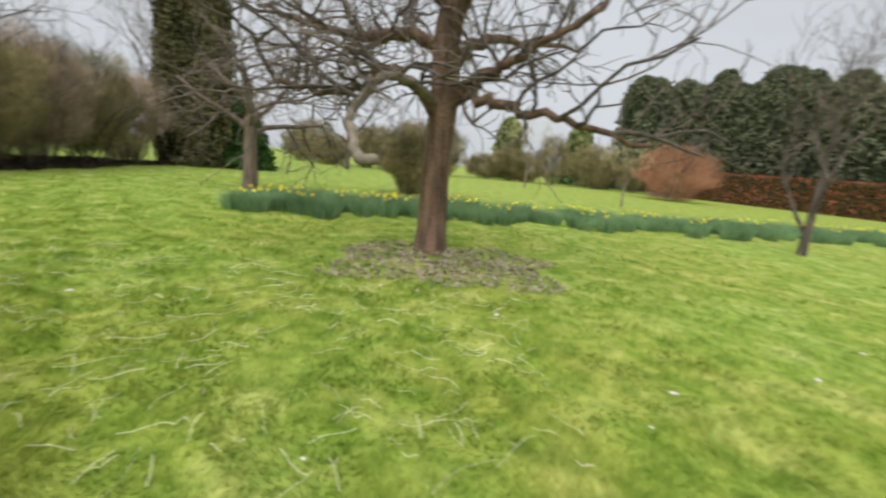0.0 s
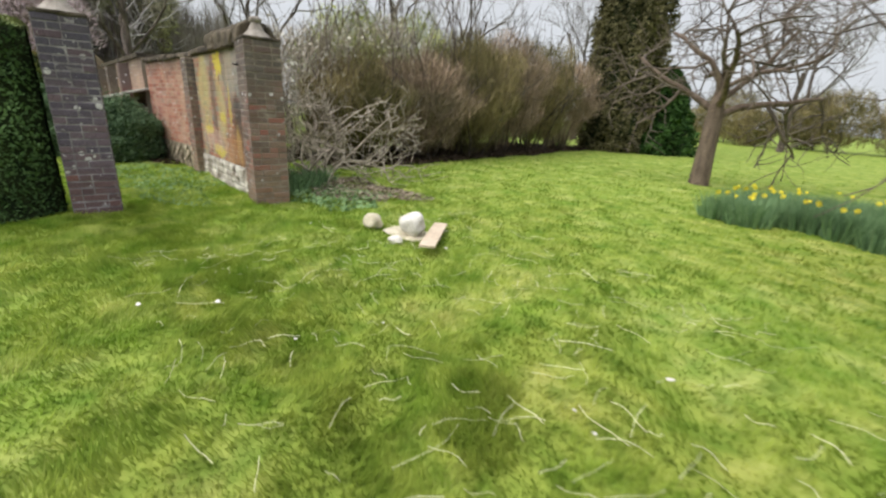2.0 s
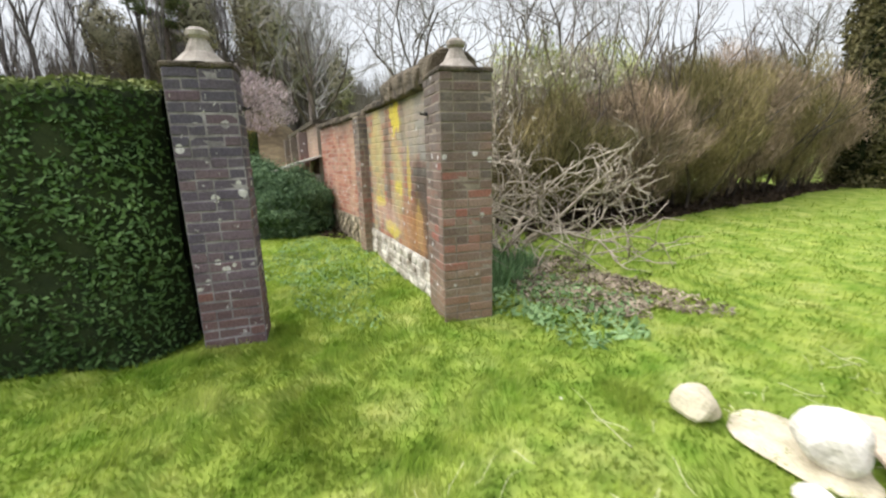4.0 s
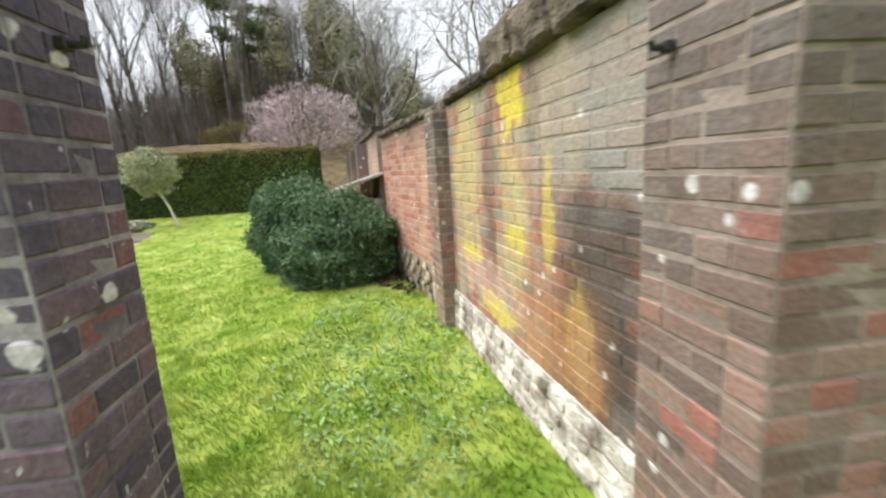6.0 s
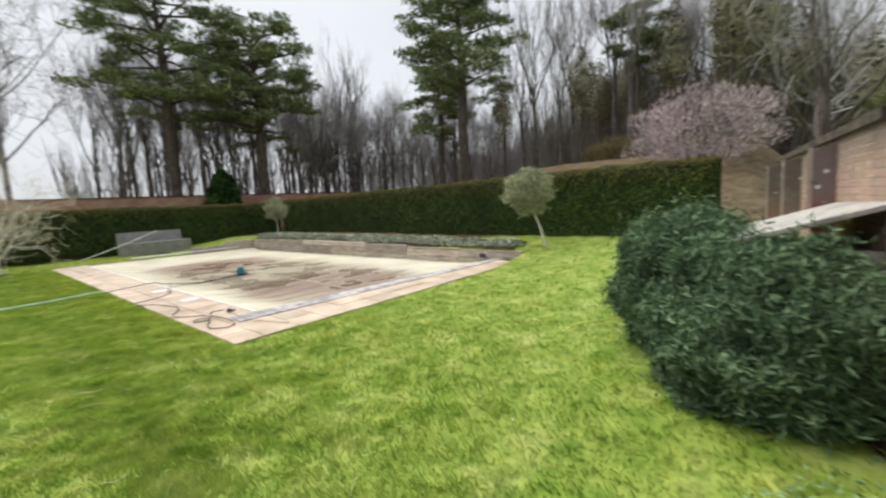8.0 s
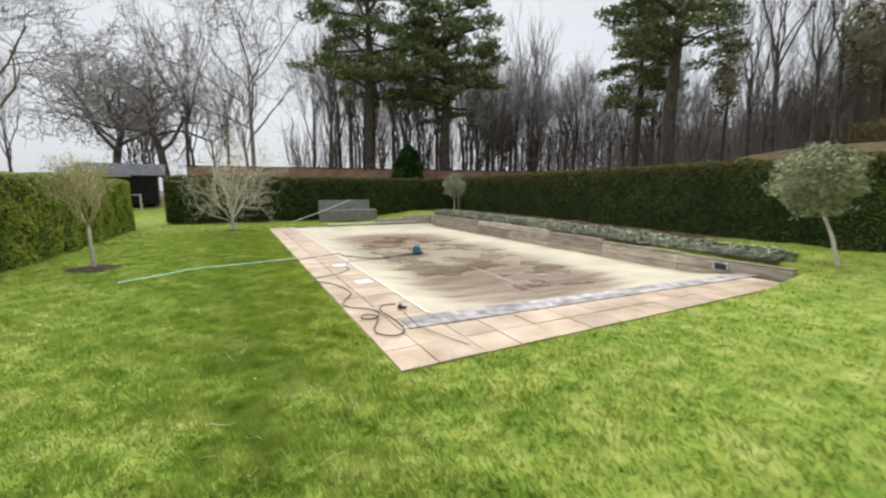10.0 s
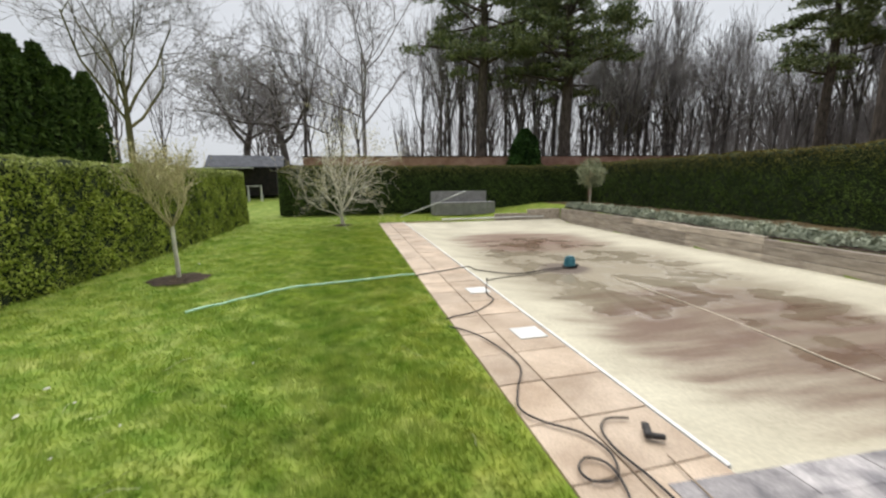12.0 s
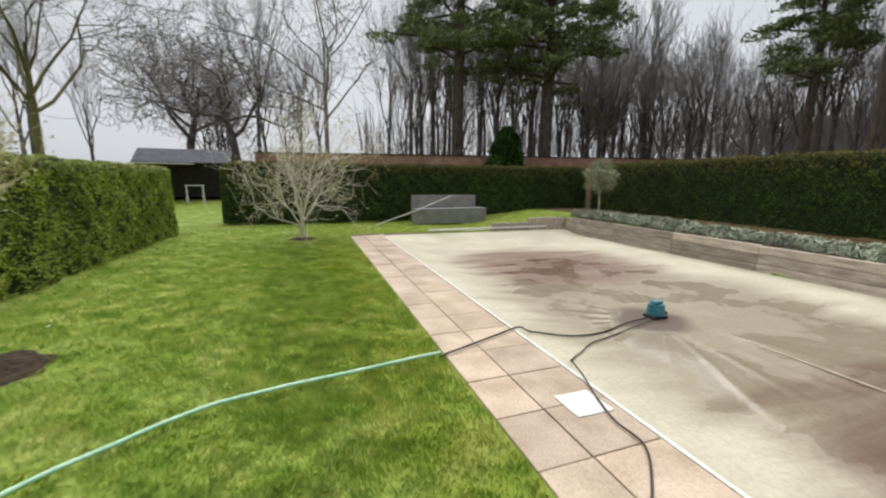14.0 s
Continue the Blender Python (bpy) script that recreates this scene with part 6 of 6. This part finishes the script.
# ---- grass blades along the walk ----
def scatter_grass(n, seed, reach, h0, h1, w0):
    """Blades scattered round the line of the walk, thinning out smoothly with distance."""
    r_ = np.random.default_rng(seed)
    lx = np.array([2.0, 0.2, -3.6, -8.9, -10.6, -11.1, -11.1, -11.3, -11.0])
    ly = np.array([1.5, 0.6, 1.3, 0.6, -1.2, -4.5, -9.0, -14.0, -20.0])
    cum = np.r_[0, np.cumsum(np.hypot(np.diff(lx), np.diff(ly)))]
    s_ = r_.uniform(0, cum[-1], n)
    q, a = r_.exponential(reach, n), r_.uniform(0, 2 * np.pi, n)
    x, y = np.interp(s_, cum, lx) + q * np.cos(a), np.interp(s_, cum, ly) + q * np.sin(a)
    u, v = pool_uv(x, y)
    on = ~((u > -0.01) & (v > -0.02) & (v < 17.62) & (x > sleeper_x(y) - 1.15))
    under = (x < -8.4) & (x > -22) & (y > np.where(x < -11.75, PIN_Y(x), wall_y(x)) - 0.01) & (y < 2.56)
    under |= (x < -8.58) & (x > -9.02) & (y > 0.06) & (y < 0.56)
    litter_ = np.hypot((x + 0.2) / 1.4, y - 5.45) < 1.0
    soil = (np.hypot(x + 8.25, y + 13.35) < 0.5) | (np.hypot(x + 11.3, y + 22.0) < 0.35) | (np.hypot(x + 14.2, (y - 1.0) * 1.5) < 1.0)
    keep = on & ~under & ~soil & ~(litter_ & (r_.uniform(size=n) < 0.7)) & (x > -26) & (y > -27)
    x, y, q = x[keep], y[keep], q[keep]
    tuft = 0.85 + 0.3 * (wave(x, y, 0.10) + wave(x + 3, y, 0.31))
    h = r_.uniform(h0, h1, len(x)) * np.clip(tuft, 0.45, 1.6)
    sweep = 2.2 * wave(x + 2, y + 5, 0.23) + 1.8 * wave(x, y - 3, 0.7)
    part("grass_blades", blade_mesh("grass_blades", x, y, ground_z(x, y), h, w0 + 0.0007 * q, seed, 1.15, sweep), M_BLADE, None, "soft uneven blades of lawn grass", "stuff")


for k in range(3):
    scatter_grass(340000, 501 + k, 4.2, 0.026, 0.070, 0.0038)
for tx_, ty_, tn_ in ((-3.55, 1.98, 16), (-3.32, 1.74, 9), (-5.58, 1.32, 8), (-6.9, 2.7, 6)):
    r_ = np.random.default_rng(int(abs(tx_) * 100))
    n = tn_ * 70
    a, q = r_.uniform(0, 6.283, n), np.sqrt(r_.uniform(0, 1, n)) * 0.16
    x, y = tx_ + q * np.cos(a) * 1.4, ty_ + q * np.sin(a)
    part("grass_tuft", blade_mesh("grass_tuft", x, y, ground_z(x, y), r_.uniform(0.06, 0.13, n) * (1.2 - q * 3), np.full(n, 0.005), 9, 1.0), M_BLADE, None, "taller dark tuft in the lawn", "stuff")


# ---- woodland beyond the hedges ----
def pine(label, at, h, r, crown_z, crown_r, seed, pads, group=""):
    """A tall pine: bare trunk, level boughs and flat pads of needles."""
    root = thing("pine_tree", label, "tree", at, 0, group)
    rr = np.random.default_rng(seed)
    t = Tubes()
    t.add([(0, 0, -0.5), (0.1, 0, h * 0.3), (-0.1, 0.1, h * 0.6), (0.1, 0, h * 0.95)], [r * 1.2, r, r * 0.8, r * 0.2], 10)
    ps, ds = [], []
    for k in range(pads):
        f = k / (pads - 1)
        a = k * 2.4 + seed
        z = crown_z + (h - crown_z) * f
        reach = crown_r * (1 - 0.55 * f ** 3) * rr.uniform(0.55, 1.05)
        if k < 3:
            reach *= 0.75
        end = np.array([math.cos(a) * reach, math.sin(a) * reach, z + rr.uniform(-0.2, 0.9)])
        t.add([(0, 0, z - 0.6), end * (0.5, 0.5, 1) + (0, 0, -0.35), end], [r * 0.32, r * 0.2, 0.03], 5)
        for j in range(4):
            c = end * ((1, 1, 1) if j == 0 else (rr.uniform(0.35, 1.05), rr.uniform(0.35, 1.05), 1)) + rr.normal(size=3) * (0.6, 0.6, 0.65)
            q, d = blob_points(145, seed * 50 + k * 6 + j, c, (rr.uniform(0.8, 1.9), rr.uniform(0.8, 1.9), rr.uniform(0.14, 0.38)), 0.2)
            ps.append(q)
            ds.append(d)
    part("trunk", t.mesh("trunk"), M_BARKD, root)
    v, f = cards(np.concatenate(ps), 0.165, seed, np.concatenate(ds), 0.9, 3.0)
    part("needle_mass", mesh_of("needles", v, f), M_PINE, root)
    return root


def gz(x, y):
    return float(ground_z(x, y, False))


for x, y, h, r, cz, cr, sd, pads in ((-24.4, -42.5, 23.0, 0.45, 11.0, 7.4, 601, 34), (-31.9, -40.8, 19.0, 0.55, 9.5, 7.0, 602, 34), (-43.0, -23.5, 20.0, 0.45, 10.5, 6.4, 603, 28), (-53.0, -10.6, 14.5, 0.28, 9.5, 3.0, 605, 7), (-59.4, -2.0, 12.5, 0.25, 10.0, 2.6, 606, 5), (-47.5, -30.0, 17.5, 0.35, 9.0, 4.2, 607, 14)):
    pine("tall dark pine with a bare trunk and flat needle pads", (x, y, gz(x, y)), h, r, cz, cr, sd, pads, "tall pines beyond the hedge")

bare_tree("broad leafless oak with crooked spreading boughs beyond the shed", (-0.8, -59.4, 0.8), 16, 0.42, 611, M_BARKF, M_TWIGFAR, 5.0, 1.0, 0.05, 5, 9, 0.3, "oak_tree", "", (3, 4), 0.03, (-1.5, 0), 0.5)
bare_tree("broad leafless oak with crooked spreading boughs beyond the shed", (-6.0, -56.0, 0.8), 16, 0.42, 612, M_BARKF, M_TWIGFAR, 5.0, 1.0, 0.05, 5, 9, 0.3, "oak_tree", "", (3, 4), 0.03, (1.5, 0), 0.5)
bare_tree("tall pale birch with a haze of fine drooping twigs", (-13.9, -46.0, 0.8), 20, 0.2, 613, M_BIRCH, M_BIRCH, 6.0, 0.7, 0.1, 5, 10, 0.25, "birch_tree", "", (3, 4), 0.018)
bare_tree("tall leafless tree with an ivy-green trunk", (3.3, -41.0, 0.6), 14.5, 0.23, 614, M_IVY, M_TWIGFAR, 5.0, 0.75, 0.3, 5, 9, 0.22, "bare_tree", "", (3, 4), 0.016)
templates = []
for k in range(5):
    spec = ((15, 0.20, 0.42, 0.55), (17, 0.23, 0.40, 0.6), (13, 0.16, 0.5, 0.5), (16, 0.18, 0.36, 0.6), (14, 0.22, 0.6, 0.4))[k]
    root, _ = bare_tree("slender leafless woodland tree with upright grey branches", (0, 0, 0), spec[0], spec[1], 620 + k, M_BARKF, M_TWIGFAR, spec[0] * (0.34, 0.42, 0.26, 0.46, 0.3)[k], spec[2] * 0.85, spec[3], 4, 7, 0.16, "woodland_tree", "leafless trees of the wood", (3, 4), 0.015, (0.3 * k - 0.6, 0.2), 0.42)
    templates.append(root)
poles = []
for k in range(3):
    root = thing("woodland_pine", "thin woodland pine with a bare pole trunk and sparse dark crown", "tree", (0, 0, 0), 0, "thin pines of the wood")
    h = 12.5 + k
    t = Tubes()
    t.add([(0, 0, -0.4), (0.1 * k, 0.1, h * 0.5), (0, 0, h)], [0.17, 0.13, 0.04], 6)
    rr = np.random.default_rng(640 + k)
    for j in range(26):
        a, z = j * 2.4, 2.5 + j * (h - 3) / 26
        ln = 1.5 * (1 - 0.4 * j / 26) * rr.uniform(0.5, 1)
        t.add([(0, 0, z), (math.cos(a) * ln, math.sin(a) * ln, z + 0.15)], [0.03, 0.012], 3)
    q, d = blob_points(1500, 640 + k, (0, 0, h * 0.72), (1.6, 1.6, h * 0.28), 0.1)
    v, f = cards(q, 0.21, 640 + k, d, 1.0, 2.6)
    part("trunk", t.mesh("trunk"), M_BARKD, root)
    part("needle_mass", mesh_of("needles", v, f), leafy("sparse_needles_brown", (0.17, 0.16, 0.125), (0.37, 0.35, 0.28), 0.4) if k == 0 else bpy.data.materials["sparse_needles_brown"], root)
    poles.append(root)
spots = []
for i in range(120):
    f = i / 119
    ang = radians(172 + 86 * f + R.uniform(-1, 1))
    d = R.uniform(38, 66) if f < 0.86 else R.uniform(46, 70)
    x, y = -10.6 + d * math.cos(ang), -1.0 + d * math.sin(ang)
    if y > -36.2 - (x + 36) * -0.18 and x > -31:
        y -= 8
    if -48 < x < -8 and y > -43.5 + (-8.6 - x) * 0.175:
        y = -44.5 + (-8.6 - x) * 0.175 - R.uniform(0, 14)
    spots.append((x, y, f))
for i in range(14):
    spots.append((R.uniform(-14, 14), R.uniform(-78, -50), 0.99))
first = set()
for i, (x, y, f) in enumerate(spots):
    pine_like = f < 0.5 and R.random() < 0.42
    pool_ = poles if pine_like else templates
    src = pool_[R.randrange(len(pool_))]
    sc = R.uniform(0.8, 1.12)
    m = pose(x, y, gz(x, y) - 0.1, 0, 0, R.uniform(0, 360))
    if src.name not in first:
        first.add(src.name)
        src.matrix_basis = m
    else:
        ob = copy_thing(src, m)
        ob.scale = (sc, sc, sc)
for i in range(26):
    f = i / 25
    ang = radians(174 + 72 * f)
    d = 34 + R.uniform(0, 9)
    x, y = -10.6 + d * math.cos(ang), -1.0 + d * math.sin(ang)
    if -48 < x < -8 and y > -43.5 + (-8.6 - x) * 0.175:
        y = -44.5 + (-8.6 - x) * 0.175
    brush("undergrowth_bush", "low dark brown bush in the wood", (x, y, gz(x, y) - 0.1), R.uniform(1.6, 2.6), R.uniform(1.4, 2.6), 1800, 700 + i, M_SHRUB, M_BARKD, 5, 0.8, 0.02, group="undergrowth of the wood")
brush("blossom_tree", "broad ornamental tree in pale pink blossom beyond the hedge", (-36.6, -3.2, gz(-36.6, -3.2) - 0.8), 3.6, 4.6, 7000, 731, M_BLOSSOM, M_BARKD, 10, 0.35, 0.03, "tree")
leaf_column("cone_conifer", "bushy dark green conifer beyond the far hedge", (-26.2, -37.2, gz(-26, -37)), 1.8, 5.3, 5000, 741, M_CONE, 0.22, 0.6)
for i in range(8):
    x, y = 1.6 - i * 0.45, -21.5 - i * 0.56
    leaf_column("yew_column", "tall dark upright yew standing behind the lawn hedge", (x, y, 0), 0.95, 8.3 - 0.36 * i + 0.3 * (i % 2), 6500, 760 + i, M_YEWT, 0.12, 0.55, group="yews behind the hedge")

M_WOODDEEP = plain("wood_deep_brown", (0.125, 0.110, 0.095), (0.29, 0.262, 0.225), 0.4, 0.95, bumps=0)


def distant_wood(n, seed, a0, a1, near, far, top, full, none, mat, w0, w1, label):
    """Thin upright stems and twigs in the depth of the wood, round the middle of the lawn."""
    r_ = np.random.default_rng(seed)
    ang, dd = r_.uniform(a0, a1, n), r_.uniform(near, far, n)
    keep = r_.uniform(size=n) < np.clip((none - ang) / (none - full), 0.10, 1)
    ang, dd = np.radians(ang[keep]), dd[keep]
    n = len(dd)
    x, y = -10.6 + dd * np.cos(ang), -1.0 + dd * np.sin(ang)
    hh = r_.uniform(1.2, 6.5, n)
    crown = top * (0.80 + 0.20 * np.sin(ang * 37) * np.sin(ang * 61 + 1))
    zb = ground_z(x, y, False) + np.where(r_.uniform(size=n) < 0.14, 0.0, 3.2) + r_.uniform(0, 1, n) * (crown - 3.2)
    lean_x, lean_y = r_.normal(0, 0.20, n) * hh, r_.normal(0, 0.20, n) * hh
    w = r_.uniform(w0, w1, n)
    tx, ty = -np.sin(ang) * w, np.cos(ang) * w
    v = np.stack([np.stack([x - tx, y - ty, zb - 0.5], 1), np.stack([x + tx, y + ty, zb - 0.5], 1), np.stack([x + lean_x, y + lean_y, zb + hh], 1)], 1).reshape(-1, 3)
    part("distant_wood", mesh_of("distant_wood", v, np.arange(n * 3).reshape(n, 3)), mat, None, label, "stuff")


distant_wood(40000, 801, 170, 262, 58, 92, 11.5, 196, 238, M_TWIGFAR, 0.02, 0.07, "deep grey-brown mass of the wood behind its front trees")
distant_wood(30000, 802, 166, 207, 52, 74, 10.5, 188, 208, M_WOODDEEP, 0.02, 0.06, "dense dark brown twigs of the thicker part of the wood")
